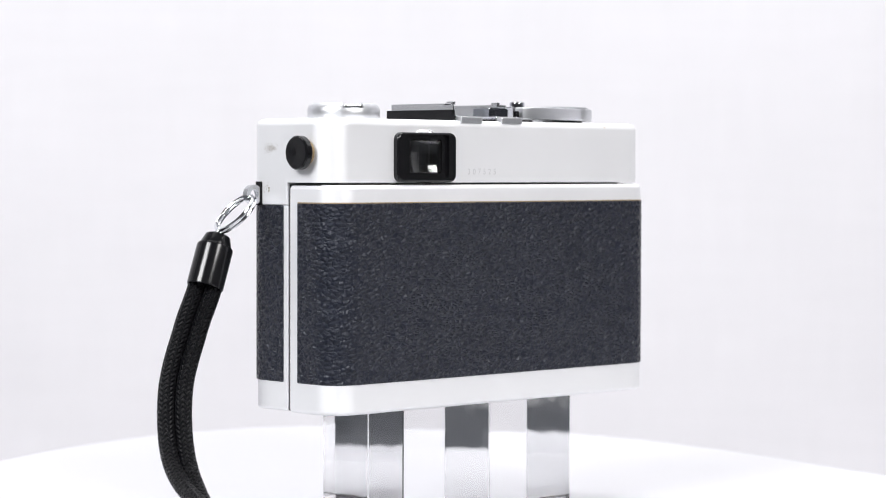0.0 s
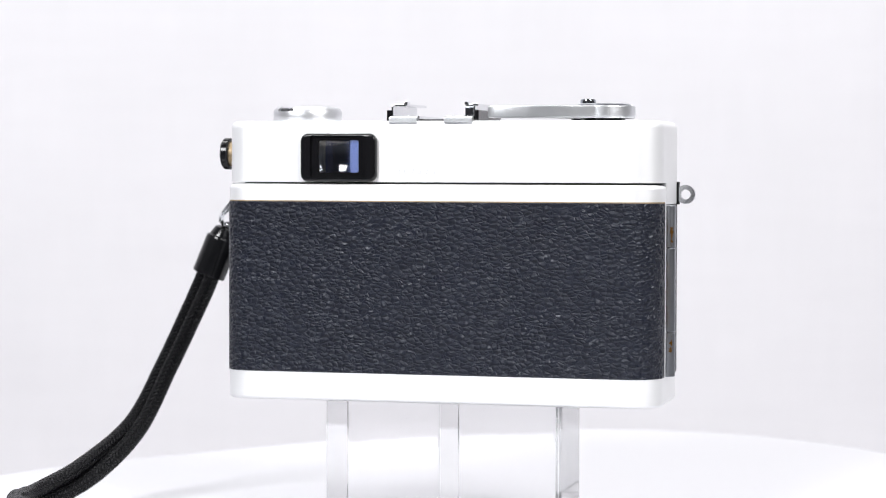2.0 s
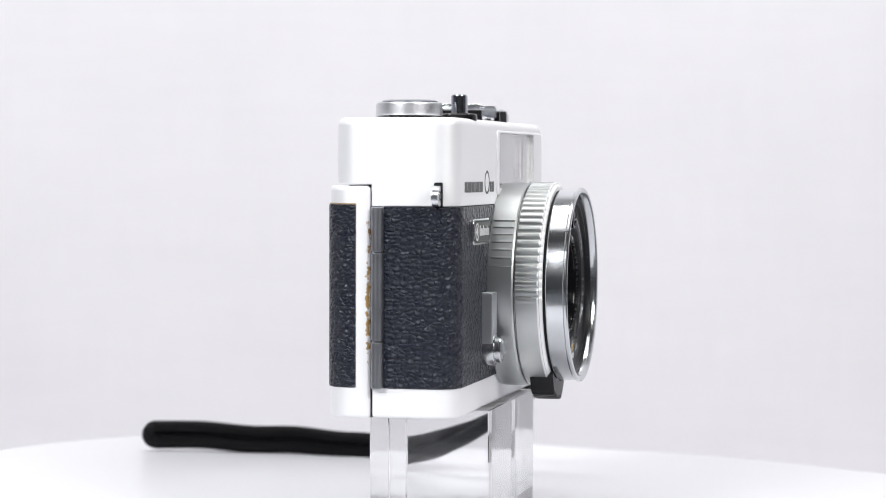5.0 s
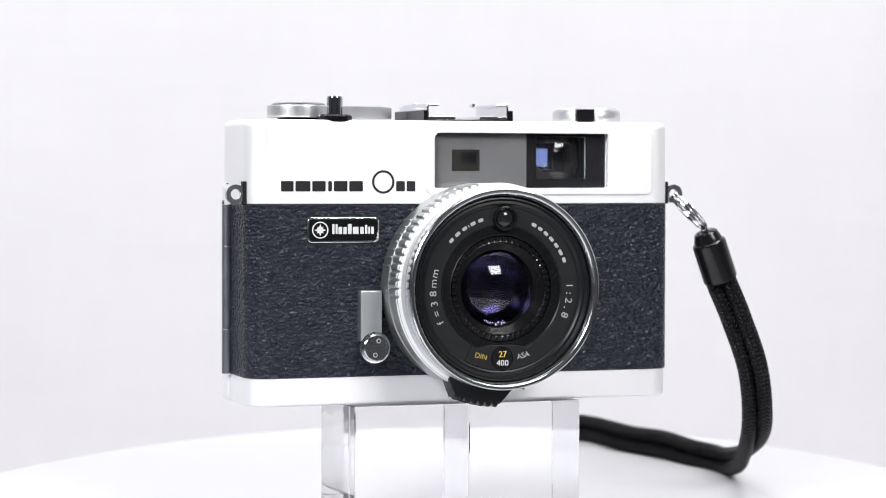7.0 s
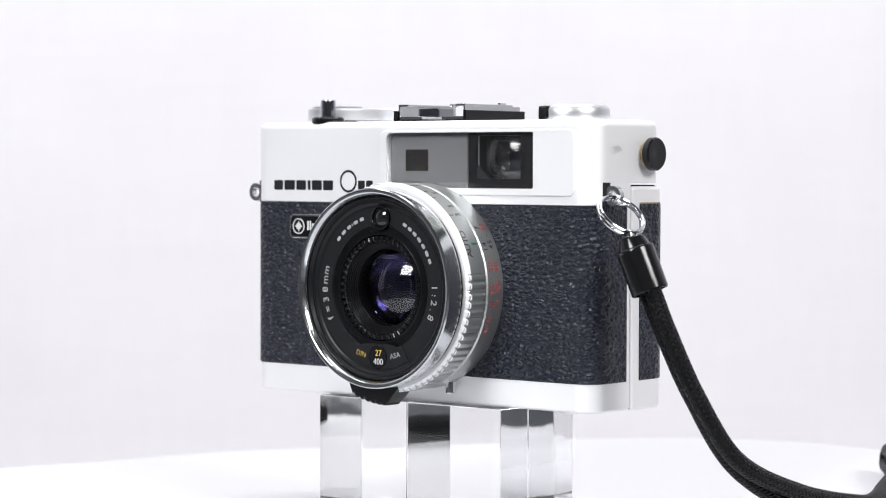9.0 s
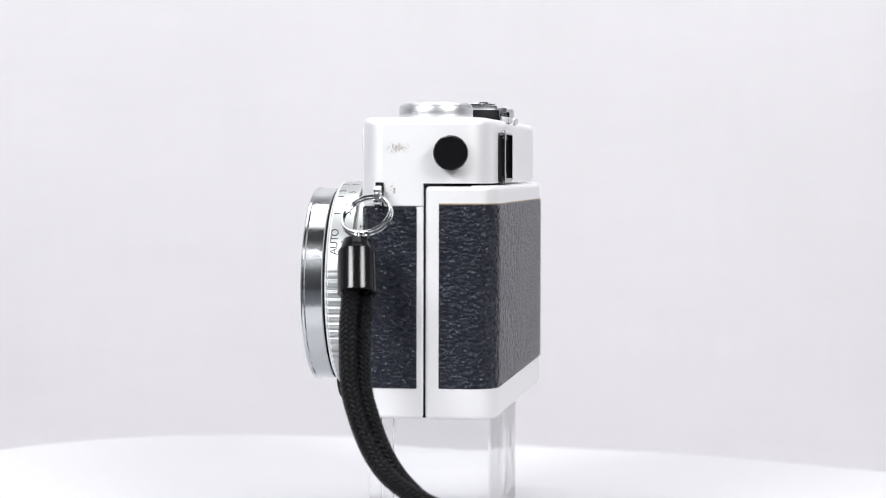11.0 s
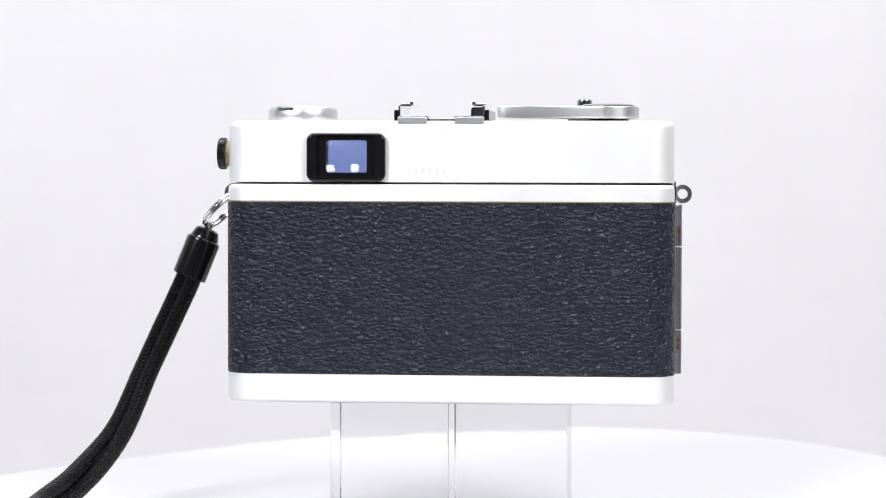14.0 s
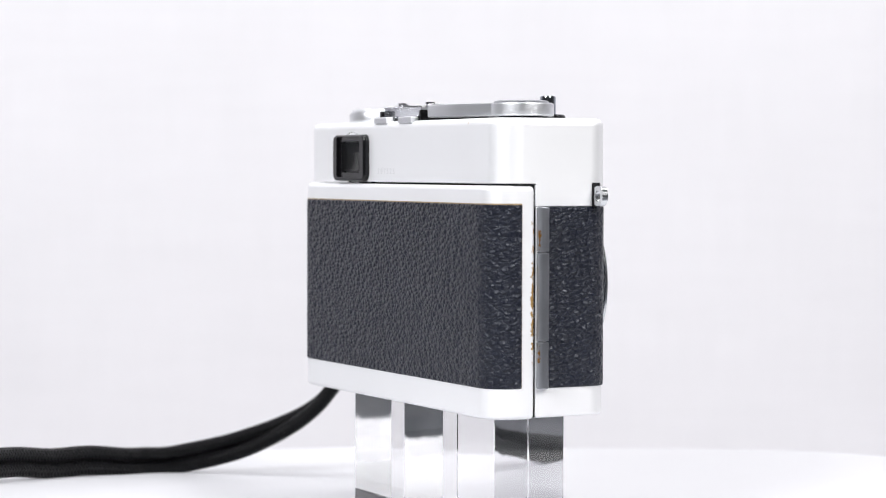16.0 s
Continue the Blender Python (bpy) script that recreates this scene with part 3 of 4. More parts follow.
    while r > 9.5:
        prof += [(r, y), (r - 0.28, y + 0.02), (r - 0.28, y + 0.35)]
        r -= 0.3
        y += 0.36
    prof += [(9.3, y), (9.3, -21.4), (11.3, -21.4)]
    part("inner_mount", lathe(bm_new(), prof, (LX, 0, LZ), "y", 80, closed=True), BLACK, ln, "black stepped inner lens mount")
    # front glass and what lies behind it
    bm = bm_new()
    R, h = 14.0, 9.4
    prof = [(0.01, -27.2)] + [(h * i / 12, -27.2 + (R - math.sqrt(R * R - (h * i / 12) ** 2))) for i in range(1, 13)] + [(h, -23.4), (0.01, -24.4)]
    part("front_element", lathe(bm, prof, (LX, 0, LZ), "y", 64), COATED, ln, "violet-blue coated front glass")
    bm = bm_new()
    R = 24.0
    prof = [(0.01, -21.3)] + [(9.25 * i / 12, -21.3 - (R - math.sqrt(R * R - (9.25 * i / 12) ** 2))) for i in range(1, 13)] + [(9.25, -21.1), (0.01, -21.1)]
    m = mat("violet_coated_element", (0.003, 0.003, 0.007), 0.13, 0.0, 0.4, 900, spec=0.36)
    m.node_tree.nodes["Principled BSDF"].inputs["Specular Tint"].default_value = (0.62, 0.52, 0.95, 1)
    part("second_element", lathe(bm, prof, (LX, 0, LZ), "y", 64), m, ln, "dark blue inner element")
    # meter cell
    cx, cz = LX + 0.7, LZ + 17.0
    prof = [(3.0, -30.2), (3.0, -31.0), (2.5, -31.1), (2.3, -30.8), (2.3, -30.0)]
    mc = part("meter_cell", lathe(bm_new(), prof, (cx, 0, cz), "y", 36, closed=True), BLACK, ln, "round light meter window")
    prof = [(0.01, -31.2), (0.8, -31.12), (1.6, -30.85), (2.25, -30.4), (2.25, -30.0), (0.01, -30.0)]
    part("cell_dome", lathe(bm_new(), prof, (cx, 0, cz), "y", 36), DARKGLASS, mc, "dark glass dome")
    # film speed window
    bm = bm_new()
    rings = []
    for y, ins in ((-30.35, 0.0), (-30.62, 0.0), (-30.7, 0.12)):
        ring = []
        for sgn in (1, -1):  # outer arc one way, then the inner arc, bulged round the window, back
            for i in range(25):
                f = sgn * (i / 12 - 1)
                a = radians(180 + f * 29)
                q = 19.5 - ins if sgn > 0 else 15.5 + ins - 2.0 * max(0.0, 1 - f * f * 1.7) ** 0.5
                ring.append(((LX + q * math.sin(a)) * MM, y * MM, (LZ + q * math.cos(a)) * MM))
        rings.append(ring)
    skin(bm, rings)
    sp = part("speed_plate", bm, band, ln, "curved black film speed plate")
    prof = [(2.85, -30.65), (2.85, -30.8), (2.6, -30.8), (2.6, -30.65)]
    part("speed_rim", lathe(bm_new(), prof, (LX, 0, LZ - 16.7), "y", 36, closed=True), BLACK, sp, "thin black rim")
    part("speed_window", lathe(bm_new(), [(0.01, -30.74), (2.58, -30.74), (2.58, -30.6), (0.01, -30.6)], (LX, 0, LZ - 16.7), "y", 36), DARKGLASS, sp)
    # lettering
    engraved = mat("yellow_engraving", (0.36, 0.25, 0.04), 0.5)
    pale = mat("pale_engraving", (0.36, 0.37, 0.38), 0.5)
    for w, x, z, size, mt, rot, y in (("27", 0.15, -15.75, 1.5, YELLOWINK, 0, -30.77), ("400", 0.1, -17.85, 1.5, WHITEINK, 0, -30.77), ("DIN", -5.4, -16.1, 1.3, engraved, -14, -30.73), ("ASA", 5.4, -16.1, 1.3, pale, 14, -30.73)):
        b = place(text_bm(w, size, 0.02), on_front(LX + x, LZ + z, y) @ Matrix.Rotation(radians(rot), 4, "Z"))
        part("lettering", b, mt, sp, "film speed figures", smooth=False)

    def arc(word, a0, a1, size):
        bms = []
        for i, ch in enumerate(word):
            if ch == " ":
                continue
            a = radians(a0 + (a1 - a0) * i / max(1, len(word) - 1))
            m4 = on_front(LX + 17.4 * math.sin(a), LZ + 17.4 * math.cos(a), -30.46) @ Matrix.Rotation(-a, 4, "Z") @ Matrix.Diagonal((1.18, 1, 1, 1))
            bms.append(place(text_bm(ch, size, 0.03), m4))
        part("lettering", join(bms), pale, nr, "white engraved lettering", smooth=False)

    arc("f=38mm", -117, -77, 1.75)
    arc("1:2.8", 88, 112, 1.75)
    # the two names become plain bars
    for a0, a1, widths in ((-51, -15, (1.5, 1.7, 1.5, 0.25, 1.6, 1.5)), (25, 70, (1.5, 1.4, 1.5, 1.6, 1.5, 1.7, 1.5))):
        total = sum(widths)
        run = 0.0
        for w in widths:
            a = radians(a0 + (a1 - a0) * (run + w / 2) / total)
            run += w
            b = flat_bar(-w / 2 * 0.86, w / 2 * 0.86, -0.4, 0.4)
            part("name_bar", place(b, on_front(LX + 17.4 * math.sin(a), LZ + 17.4 * math.cos(a), -30.46) @ Matrix.Rotation(-a, 4, "Z")), pale, nr, smooth=False)

    # scales on the rings, read along the rim
    def rim(word, ang, along, size, mt, r, owner, spread=None):
        """ang: degrees clockwise from the top; letters follow the rim upwards."""
        bms = []
        k = len(word)
        step = math.degrees((spread or size * 0.86) / r)
        for i, ch in enumerate(word):
            if ch == " ":
                continue
            a = radians(ang - (i - (k - 1) / 2) * step)
            m4 = Matrix.Translation((LX, 0, LZ)) @ Matrix.Rotation(a, 4, "Y") @ Matrix.Translation((0, along, r)) @ Matrix.Rotation(radians(180), 4, "Z")
            bms.append(place(text_bm(ch, size, 0.02), m4))
        part("lettering", join(bms), mt, owner, "scale figures", smooth=False)

    GREEN = mat("green_ink", (0.02, 0.16, 0.09), 0.5)
    return ln, fr, rim, GREEN


def make_lens_trim(c, ln, fr, rim, GREEN):
    R1, R2 = 25.47, 25.42
    rim("AUTO", 64.3, -25.1, 1.95, INK, R1, fr)
    for w, a, y in (("1", 45.6, -25.2), ("3.5", 42, -22.6), ("1.5", 27, -25.2), ("5", 25.5, -22.6), ("2", 13, -25.2), ("7", 13, -22.6), ("3", 0, -25.2), ("10", 0, -22.6)):
        rim(w, a, y, 1.75, INK, R1, fr)
    b = bm_new()
    slab(b, -1.0, 1.0, -0.25, 0.25, 0, 0.05, 0.05, 0, 0, n=1)
    bmesh.ops.transform(b, matrix=Matrix.Scale(1 / MM, 4), verts=b.verts)
    part("index_mark", place(b, Matrix.Translation((LX, 0, LZ)) @ Matrix.Rotation(radians(64.3), 4, "Y") @ Matrix.Translation((0, -22.4, R1 - 0.01)) @ Matrix.Rotation(radians(90), 4, "Z")), GREEN, fr, "green index mark")
    for w, a, mt in (("7", 54.7, INK), ("\u00b7", 60.5, INK), ("14", 66.3, INK), ("\u00b7", 72, REDINK), ("28", 77.7, REDINK), ("\u00b7", 84, REDINK), ("56", 90, REDINK), ("m", 98, REDINK), ("G.N.", 108.7, REDINK)):
        rim(w, a, -18.4, 1.5, mt, R2, ln)
    for w, a, mt in (("22", 54, REDINK), ("\u00b7", 59.5, INK), ("45", 65, INK), ("\u00b7", 71.5, REDINK), ("90", 77.7, REDINK), ("\u00b7", 83.5, REDINK), ("180", 89.4, REDINK), ("ft", 98, REDINK)):
        rim(w, a, -16.2, 1.5, mt, R2, ln)
    # ridges on the barrel's other flank
    for i in range(7):
        a = -(50 + 4.6 * i)
        b = bm_new()
        slab(b, -0.22, 0.22, -19.7, -14.6, 25.2, 25.75, 0.1, 0, 0.12, n=2)
        bmesh.ops.transform(b, matrix=Matrix.Scale(1 / MM, 4), verts=b.verts)
        part("ridge", place(b, Matrix.Translation((LX, 0, LZ)) @ Matrix.Rotation(radians(a), 4, "Y")), RING, ln)
    # black focusing tab
    b = bm_new()
    rings = []
    for y, sh in ((-28.0, 0.4), (-27.6, 0.0), (-22.6, 0.0), (-22.2, 0.4)):
        ring = []
        m = 72
        for i in range(m + 1):
            a = radians(180 + 11 - 19 + 38 * i / m)
            e = abs(i / m - 0.5) * 2
            q = 24.9 + (3.6 - sh) * min(1, max(0, (1 - e) * 2.4)) + (0.2 - 0.95 * max(0, math.cos(2 * math.pi * i / 7.0)) if e < 0.62 else 0)
            ring.append(((LX + q * math.sin(a)) * MM, y * MM, (LZ + q * math.cos(a)) * MM))
        for i in range(m, -1, -1):
            a = radians(180 + 11 - 19 + 38 * i / m)
            ring.append(((LX + 24.2 * math.sin(a)) * MM, y * MM, (LZ + 24.2 * math.cos(a)) * MM))
        rings.append(ring)
    skin(b, rings)
    part("focus_tab", b, LENSBLACK, ln, "black ribbed focusing tab", sharp=30)
    # small release pin under the barrel
    b = bm_new()
    lathe(b, [(0.1, 32.0), (1.1, 32.0), (1.35, 32.3), (1.35, 34.9), (1.1, 35.1), (1.0, 38), (0.1, 38)], (LX + 10.4, -15.6, 0), "z", 24)
    part("release_pin", b, BRIGHT, ln, "small chrome pin")


def make_front_details(c):
    y = YF - 0.004
    for x, w in ((-47.9, 3.1), (-44.3, 3.7), (-40.1, 3.3), (-36.1, 0.9), (-34.7, 3.4), (-30.8, 3.4), (-18.9, 2.2), (-16.2, 2.2)):
        part("name_bar", place(flat_bar(x, x + w, 81.2, 83.7), on_front(0, 0, y)), INK, c, smooth=False)
    part("name_ring", lathe(bm_new(), [(2.85, y), (2.85, y - 0.06), (2.3, y - 0.06), (2.3, y)], (-22.2, 0, 83.5), "y", 40, closed=True), INK, c)
    b = bm_new()
    yb = YF - 0.24
    slab(b, -41.6, -23.5, 68.8, 75.0, yb - 0.7, yb, 1.2, 0.25, 0, axis="y")
    bd = part("badge", b, BRIGHT, c, "black badge with a bright rim")
    b = bm_new()
    slab(b, -41.1, -24.0, 69.3, 74.5, yb - 0.74, yb - 0.6, 0.9, 0.02, 0, axis="y")
    part("badge_field", b, BLACK, bd, "glossy black badge field")
    prof = [(2.05, yb - 0.72), (2.05, yb - 0.82), (1.75, yb - 0.82), (1.75, yb - 0.72)]
    part("badge_emblem", lathe(bm_new(), prof, (-38.4, 0, 71.9), "y", 40, closed=True), WHITEINK, bd, "round white emblem")
    b = bm_new()
    ring = []
    for i in range(16):
        a = 2 * math.pi * i / 16
        q = (1.5, 0.75, 1.1, 0.75)[i % 4]
        ring.append((q * math.cos(a), q * math.sin(a)))
    skin(b, [[(x, z, 0) for x, z in ring], [(x, z, 0.06) for x, z in ring]])
    part("badge_star", place(b, on_front(-38.4, 71.9, yb - 0.73)), WHITEINK, bd, "white star emblem", smooth=False)
    x = -35.4
    for w, h in ((0.7, 2.6), (0.6, 2.6), (1.1, 1.9), (1.0, 1.9), (1.1, 2.6), (1.7, 1.9), (1.1, 1.9), (0.7, 2.4), (0.5, 1.9), (0.9, 1.9)):
        b = place(flat_bar(x, x + w * 0.85, 70.9, 70.75 + h, 0.15), on_front(0, 0, yb - 0.73))
        part("badge_bar", b, WHITEINK, bd, smooth=False)
        x += w + 0.14
    # self-timer lever
    b = bm_new()
    slab(b, -28.7, -23.3, 44, 57.2, -16.6, YF - 0.2, (0.4, 0.4, 0.4, 0.4), 0.3, 0, axis="y")
    lv = part("self_timer_lever", b, ALU, c, "bright self-timer lever")
    prof = [(0.1, -18.3), (3.0, -18.3), (3.3, -18.0), (3.3, -16.9), (3.8, -16.8), (3.9, -16.5), (3.9, YF - 0.2), (0.1, YF - 0.2)]
    part("lever_hub", lathe(bm_new(), prof, (-25.1, 0, 43.4), "y", 48), FRONTRING, lv, "polished chrome lever hub")
    for dz in (-1.7, 1.7):
        part("hub_hole", lathe(bm_new(), [(0.35, -18.3), (0.35, -18.36), (0.6, -18.36), (0.6, -18.3)], (-25.1 + dz * 0.25, 0, 43.4 + dz), "y", 20, closed=True), ALU, lv)


def make_top(c):
    # rewind knob: a milled drum with a folded crank
    cx, cy = 37.3, 1.4
    prof = [(0.1, 98.1), (8.5, 98.1), (8.7, 98.5), (8.7, 101.0), (8.4, 101.7), (7.6, 102.3), (6.9, 102.4), (6.6, 102.2), (0.1, 102.2)]
    rk = part("rewind_knob", lathe(bm_new(), prof, (cx, cy, 0), "z", 64), ALU, c, "satin aluminium rewind knob")
    turn = Matrix.Translation((cx * MM, cy * MM, 0)) @ Matrix.Rotation(radians(-25), 4, "Z")

    def turned(*args):
        bm = slab(bm_new(), *args)
        bmesh.ops.transform(bm, matrix=turn, verts=bm.verts)
        return bm

    carve(rk, turned(-2.5, 2.5, -12, 2, 98.9, 104, 0.4, 0, 0))
    carve(rk, turned(-2.5, 2.5, -12, 12, 101.1, 104, 0.2, 0, 0))
    rk.modifiers.clear()
    part("rewind_crank", turned(-2.2, 2.2, -8.3, 7.8, 100.7, 101.8, 1.0, 0.2, 0.3), ALU, rk, "folded aluminium rewind crank")
    part("crank_grip", turned(-2.2, 2.2, -8.75, -6.0, 98.6, 101.9, 0.6, 0.1, 0.2), BLACK, rk, "black crank grip")
    part("crank_hinge", turned(-2.3, 2.3, 5.6, 8.0, 101.0, 102.0, 0.3, 0.1, 0.3), POLISHED, rk, "small bright crank hinge")
    # accessory shoe: black base, bright folded rails
    b = bm_new()
    slab(b, -10.5, 12.9, -10.0, 13.9, 98.1, 98.9, 0.5, 0, 0.1)
    for x0, x1 in ((-10.5, -9.5), (11.9, 12.9)):
        slab(b, x0, x1, -10.0, 13.7, 98.1, 101.2, 0.2, 0, 0.2)
    sh = part("shoe_base", b, BLACK, c, "black accessory shoe base")
    for s in (-1, 1):
        mx = 1.2
        b = bm_new()
        slab(b, *sorted((mx + s * 3.2, mx + s * 10.6)), -9.3, 14.1, 98.95, 99.7, 0.2, 0.05, 0.1)
        slab(b, *sorted((mx + s * 10.2, mx + s * 10.7)), -9.3, 13.0, 99.4, 102.3, 0.15, 0.05, 0.1)
        slab(b, *sorted((mx + s * 7.6, mx + s * 10.7)), -9.3, 10.0, 102.2, 102.8, 0.15, 0.05, 0.2)
        slab(b, *sorted((mx + s * 7.3, mx + s * 8.2)), 8.0, 10.4, 102.5, 103.3, 0.15, 0.05, 0.1)
        part("shoe_rail", b, BRIGHT, sh, "bright folded shoe rail")
        b = bm_new()
        slab(b, *sorted((mx + s * 3.4, mx + s * 10.6)), 13.4, 15.9, 98.0, 99.5, 0.2, 0.05, 0.3)
        part("shoe_lip", b, ALU, sh, "grained aluminium shoe lip")
    b = bm_new()
    slab(b, -9.4, -5.6, 2.0, 8.0, 99.6, 102.0, 0.3, 0.1, 0.2)
    part("shoe_spring", b, DARKCHROME, sh, "dark steel spring under the shoe rail")
    # wind lever
    hx, hy = -39.4, 1.3
    b = bm_new()
    n = 60
    pts = []
    for i in range(n // 2 + 1):
        a = radians(80 + 200 * i / (n // 2))
        pts.append((hx + 7.7 * math.cos(a), hy + 7.7 * math.sin(a)))
    # sweep outwards to the tip along the back edge
    pts += [(hx + 4, hy - 6.6), (hx + 7.4, hy - 2.0), (-27, 5.4), (-20, 7.8), (-14.5, 9.0), (-12.4, 10.4), (-12.6, 12.8), (-15, 13.9), (-24, 13.4), (-33, 10.9)]
    prof = [(0.965, 99.2), (0.99, 99.3), (1.0, 99.6), (1.0, 101.9), (0.985, 102.2), (0.96, 102.3)]
    mxp = sum(p[0] for p in pts) / len(pts)
    myp = sum(p[1] for p in pts) / len(pts)
    skin(b, [[((mxp + (x - mxp) * k) * MM, (myp + (y - myp) * k) * MM, z * MM) for x, y in pts] for k, z in prof])
    wl = part("wind_lever", b, ALU, c, "satin aluminium film wind lever")
    part("lever_hub", lathe(bm_new(), [(0.1, 98.1), (5.2, 98.1), (5.2, 99.3), (0.1, 99.3)], (hx, hy, 0), "z", 40), BLACK, wl, "black lever bearing")
    part("lever_cap", lathe(bm_new(), [(0.1, 102.2), (6.6, 102.2), (6.6, 102.6), (6.0, 102.9), (0.1, 102.9)], (hx, hy, 0), "z", 48), STEEL, wl, "dark dished lever cap")
    # shutter button with threaded tube
    sx, sy = -33.2, -9.3
    part("button_collar", lathe(bm_new(), [(0.1, 98.1), (4.15, 98.1), (4.25, 98.4), (4.25, 99.4), (3.9, 99.8), (3.0, 99.9), (0.1, 99.9)], (sx, sy, 0), "z", 40), BLACK, c, "black shutter collar")
    part("shutter_button", lathe(bm_new(), [(0.1, 99.5), (1.95, 99.5), (1.95, 103.9), (1.7, 104.3), (1.1, 104.35), (0.9, 103.8), (0.1, 103.7)], (sx, sy, 0), "z", 36), DARKCHROME, c, "chrome shutter button")


def make_sides(c):
    # flash socket
    b = bm_new()
    lathe(b, [(0.1, X1 - 0.2), (3.1, X1 - 0.2), (3.2, X1 + 1.2), (0.1, X1 + 1.2)], (0, 7.5, 90.4), "x", 40)
    ps = part("flash_socket", b, GOLD, c, "flash socket with a black cap")
    b = bm_new()
    lathe(b, [(0.1, X1 + 1.0), (3.7, X1 + 1.0), (4.0, X1 + 1.3), (4.0, X1 + 2.6), (3.7, X1 + 2.95), (3.2, X1 + 3.0), (0.1, X1 + 2.8)], (0, 7.5, 90.4), "x", 48)
    part("socket_cap", b, BLACK, ps, "round black socket cap")
    # strap lugs
    for s, x, y in ((1, X1 - 0.4, -9.2), (-1, X0 + 0.4, -9.4)):
        b = bm_new()
        slab(b, y - 0.95, y + 0.95, 78.0, 83.6, min(x, x + s * 0.9), max(x, x + s * 0.9), 0.2, 0.0, 0.0, axis="x")
        lg = part("lug_plate", b, MATT, c, "dark lug slot")
        b = bm_new()
        out, inn = [], []
        m = 32
        for i in range(m):
            a = 2 * math.pi * i / m
            out.append((2.35 * math.cos(a), 2.35 * math.sin(a)))
            inn.append((1.25 * math.cos(a), 1.25 * math.sin(a)))
        ox = x + s * 2.6
        rings = []
        for k, (o, yy) in enumerate(((out, -0.75), (out, 0.75), (inn, 0.75), (inn, -0.75), (out, -0.75))):
            rings.append([((ox + px) * MM, (y + yy) * MM, (80.5 + pz) * MM) for px, pz in o])
        skin(b, rings, False, False)
        bmesh.ops.remove_doubles(b, verts=b.verts, dist=1e-7)
        part("strap_lug", b, POLISHED, c, "chrome strap lug")
    # engraved serial number on the back
    b = place(text_bm("307525", 1.45, 0.015, 1.75), on_back(4.7, 86.0, YB + 0.01))
    part("lettering", b, mat("shallow_engraving", (0.66, 0.66, 0.67), 0.5, 0.42), c, "shallow engraved number", smooth=False)


def make_camera():
    c = thing("compact_camera", "vintage silver and black compact film camera standing on clear acrylic cubes", "camera")
    make_body(c)
    make_back(c)
    make_window(c)
    parts = make_lens(c)
    make_lens_trim(c, *parts)
    make_front_details(c)
    make_top(c)
    make_sides(c)
    return c


film_camera = make_camera()


# ---- the wrist strap: split ring, bead and a doubled braided cord ----
STRAP = [
    (65.8, -12.6, 67.0),
    (69.4, -11.9, 57.9),
    (73.6, -11.7, 48.8),
    (79.8, -9.4, 34.7),
    (85.3, -0.6, 19.3),
    (91.0, 17.6, 9.5),
    (95.5, 37.5, 5.0),
    (94.6, 47.9, 5.0),
    (91.9, 54.8, 5.5),
    (88.3, 66.0, 7.0),
    (82.9, 78.2, 7.4),
    (76.1, 90.3, 9.1),
    (67.8, 102.0, 9.8),
]


def spline(P, n=10):
    P = [Vector(p) for p in P]
    Q = [P[0] * 2 - P[1]] + P + [P[-1] * 2 - P[-2]]
    out = []
    for i in range(1, len(Q) - 2):
        for k in range(n):
            s = k / n
            p0, p1, p2, p3 = Q[i - 1:i + 3]
            out.append(0.5 * (2 * p1 + (p2 - p0) * s + (2 * p0 - 5 * p1 + 4 * p2 - p3) * s * s + (3 * p1 - p0 - 3 * p2 + p3) * s ** 3))
    out.append(P[-1])
    return out


def tube(pts, r, n=16, closed=False, pitch=2.6):
    bm = bm_new()
    uvl = bm.loops.layers.uv.new("UVMap")
    rings, length = [], 0.0
    lens = []
    ref = Vector((0.3, 1, 0.2)).normalized()
    for i, p in enumerate(pts):
        a, b = pts[(i - 1) % len(pts) if closed else max(i - 1, 0)], pts[(i + 1) % len(pts) if closed else min(i + 1, len(pts) - 1)]
        t = (b - a).normalized()
        ref = (ref - t * ref.dot(t)).normalized()
        sd = t.cross(ref)
        if i:
            length += (p - pts[i - 1]).length
        lens.append(length / pitch)
        rings.append([bm.verts.new((p + (ref * math.cos(2 * math.pi * k / n) + sd * math.sin(2 * math.pi * k / n)) * r) * MM) for k in range(n)])
    m = len(rings)
    for i in range(m if closed else m - 1):
        j = (i + 1) % m
        for k in range(n):
            f = bm.faces.new((rings[i][k], rings[i][(k + 1) % n], rings[j][(k + 1) % n], rings[j][k]))
            for lp, uv in zip(f.loops, ((k / n, lens[i]), ((k + 1) / n, lens[i]), ((k + 1) / n, lens[j]), (k / n, lens[j]))):
                lp[uvl].uv = uv
    if not closed:
        bm.faces.new(rings[0][::-1])
        bm.faces.new(rings[-1])
    return bm


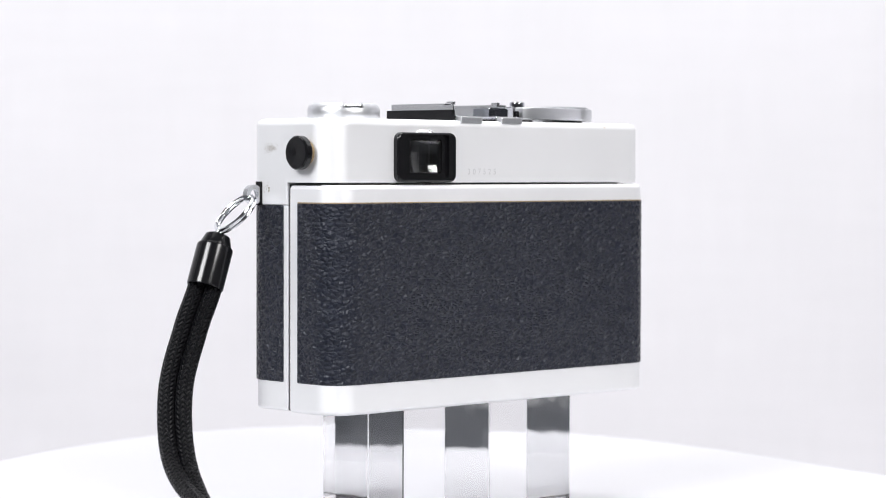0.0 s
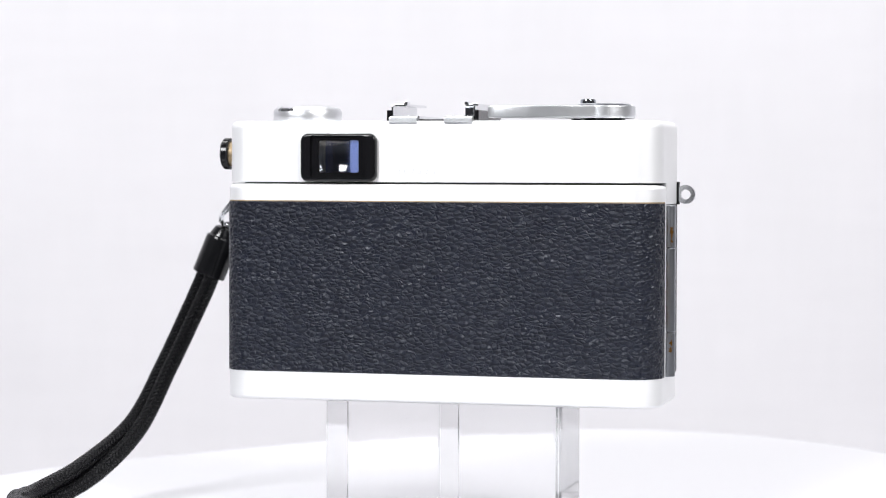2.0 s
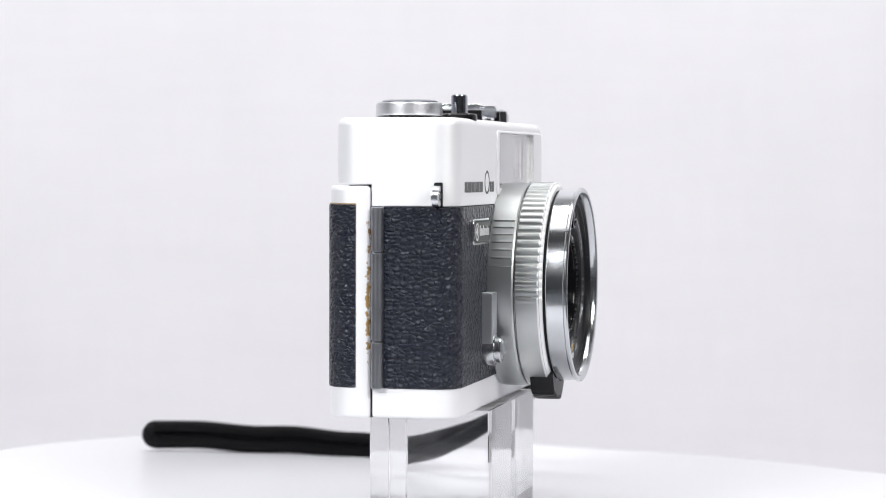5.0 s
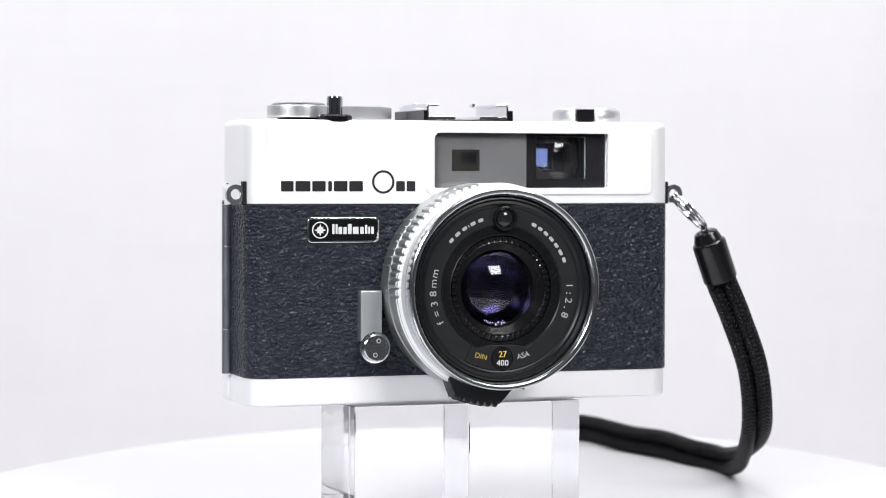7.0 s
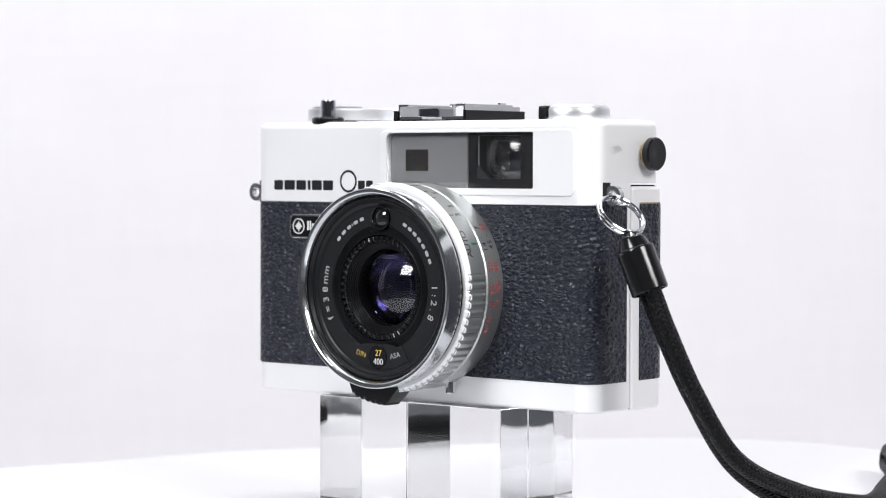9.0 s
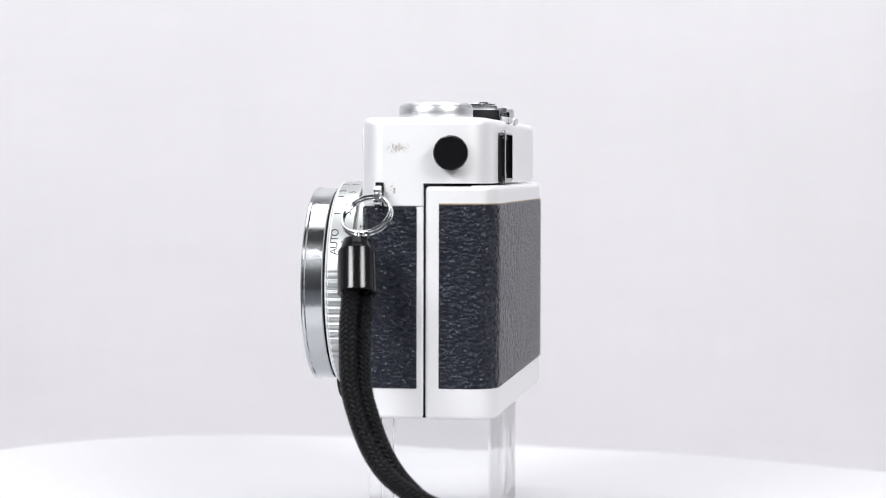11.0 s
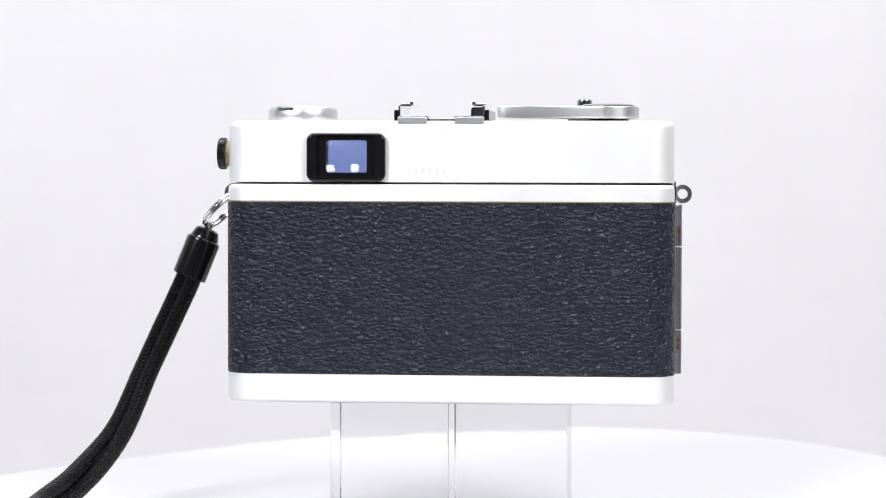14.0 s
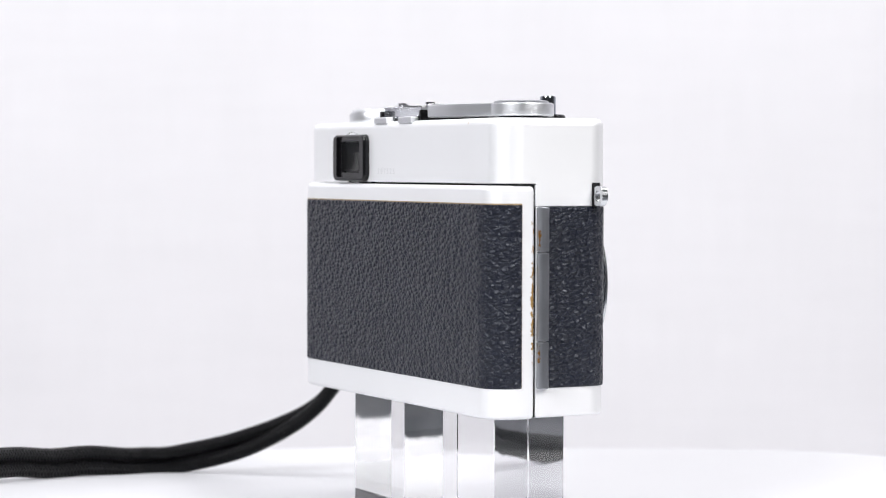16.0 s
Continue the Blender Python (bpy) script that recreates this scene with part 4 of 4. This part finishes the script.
def make_strap():
    s = thing("wrist_strap", "black braided wrist strap hanging from the camera onto the disc", "strap")
    line = spline(STRAP, 12)
    # the doubled cord: side by side, standing on edge where it lies on the disc
    N = len(line)
    sides = []
    for i, p in enumerate(line):
        t = (line[min(i + 1, N - 1)] - line[max(i - 1, 0)]).normalized()
        w = min(1, max(0, (i / N - 0.24) / 0.32))
        w = w * w * (3 - 2 * w)
        d = Vector((0.80, -0.60, 0)) * (1 - w) + Vector((0, 0.25, 1)) * w
        sides.append((d - t * d.dot(t)).normalized())
    gap = 2.0
    first = [p + d * gap for p, d in zip(line, sides)]
    second = [p - d * gap for p, d in zip(line, sides)]
    # the loop's end: one strand turns over into the other
    t = (line[-1] - line[-2]).normalized()
    end = [line[-1] + sides[-1] * gap * math.cos(a) + t * gap * math.sin(a) for a in [radians(18 * k) for k in range(1, 10)]]
    part("cord", tube(first + end[:6], 2.05), CORD, s, "black braided cord")
    part("cord", tube(second + end[:3:-1], 2.05), CORD, s, "black braided cord")
    # bead
    p0, p1 = Vector(STRAP[0]), Vector(STRAP[1])
    d = (p1 - p0).normalized()
    m = Matrix.Translation(p0) @ d.to_track_quat("Z", "Y").to_matrix().to_4x4()
    bm = bm_new()
    lathe(bm, [(0.1, -4.4), (2.2, -4.4), (3.0, -3.9), (3.6, -2.2), (3.7, -1.6), (4.2, -1.3), (4.4, -0.8), (4.4, 8.8), (4.2, 9.1), (3.6, 9.1), (3.5, 8.0), (0.1, 8.0)], (0, 0, 0), "z", 40)
    bmesh.ops.transform(bm, matrix=Matrix.Scale(1 / MM, 4), verts=bm.verts)
    part("strap_bead", place(bm, m), BLACK, s, "glossy black plastic strap bead")
    # bail and split ring
    top = m @ Vector((0, 0, -4.2))
    lug = Vector((56.8, -9.2, 79.3))
    mid = Vector((60.4, -11.3, 76.0))
    ax = (lug - top).normalized()
    side = Vector((0.15, 1, 0.1))
    side = (side - ax * side.dot(ax)).normalized()
    R = 5.7
    for k, off in ((0, -0.45), (1, 0.45)):
        nrm = ax.cross(side)
        pts = [mid + nrm * off + (ax * math.cos(2 * math.pi * i / 40) + side * math.sin(2 * math.pi * i / 40)) * (R + 0.1 * k) for i in range(40)]
        part("split_ring", tube(pts, 0.42, 10, True), BRIGHT, s, "bright steel split ring")
    bail = [top + d * 1.2, top - d * 0.6, top - d * 1.7]
    part("bail", tube(bail, 0.95, 12), BRIGHT, s, "small metal bail")
    return s


strap = make_strap()


# ---- the turning of the table and all that stands on it ----
def motions():
    times = [0.5 * i for i in range(33)]
    rows = [(t, pose(0, 0, 0, 0, 0, turn_at(t))) for t in times]
    for ob in (disc, film_camera, strap, *cubes):
        walk(ob, rows)


motions()
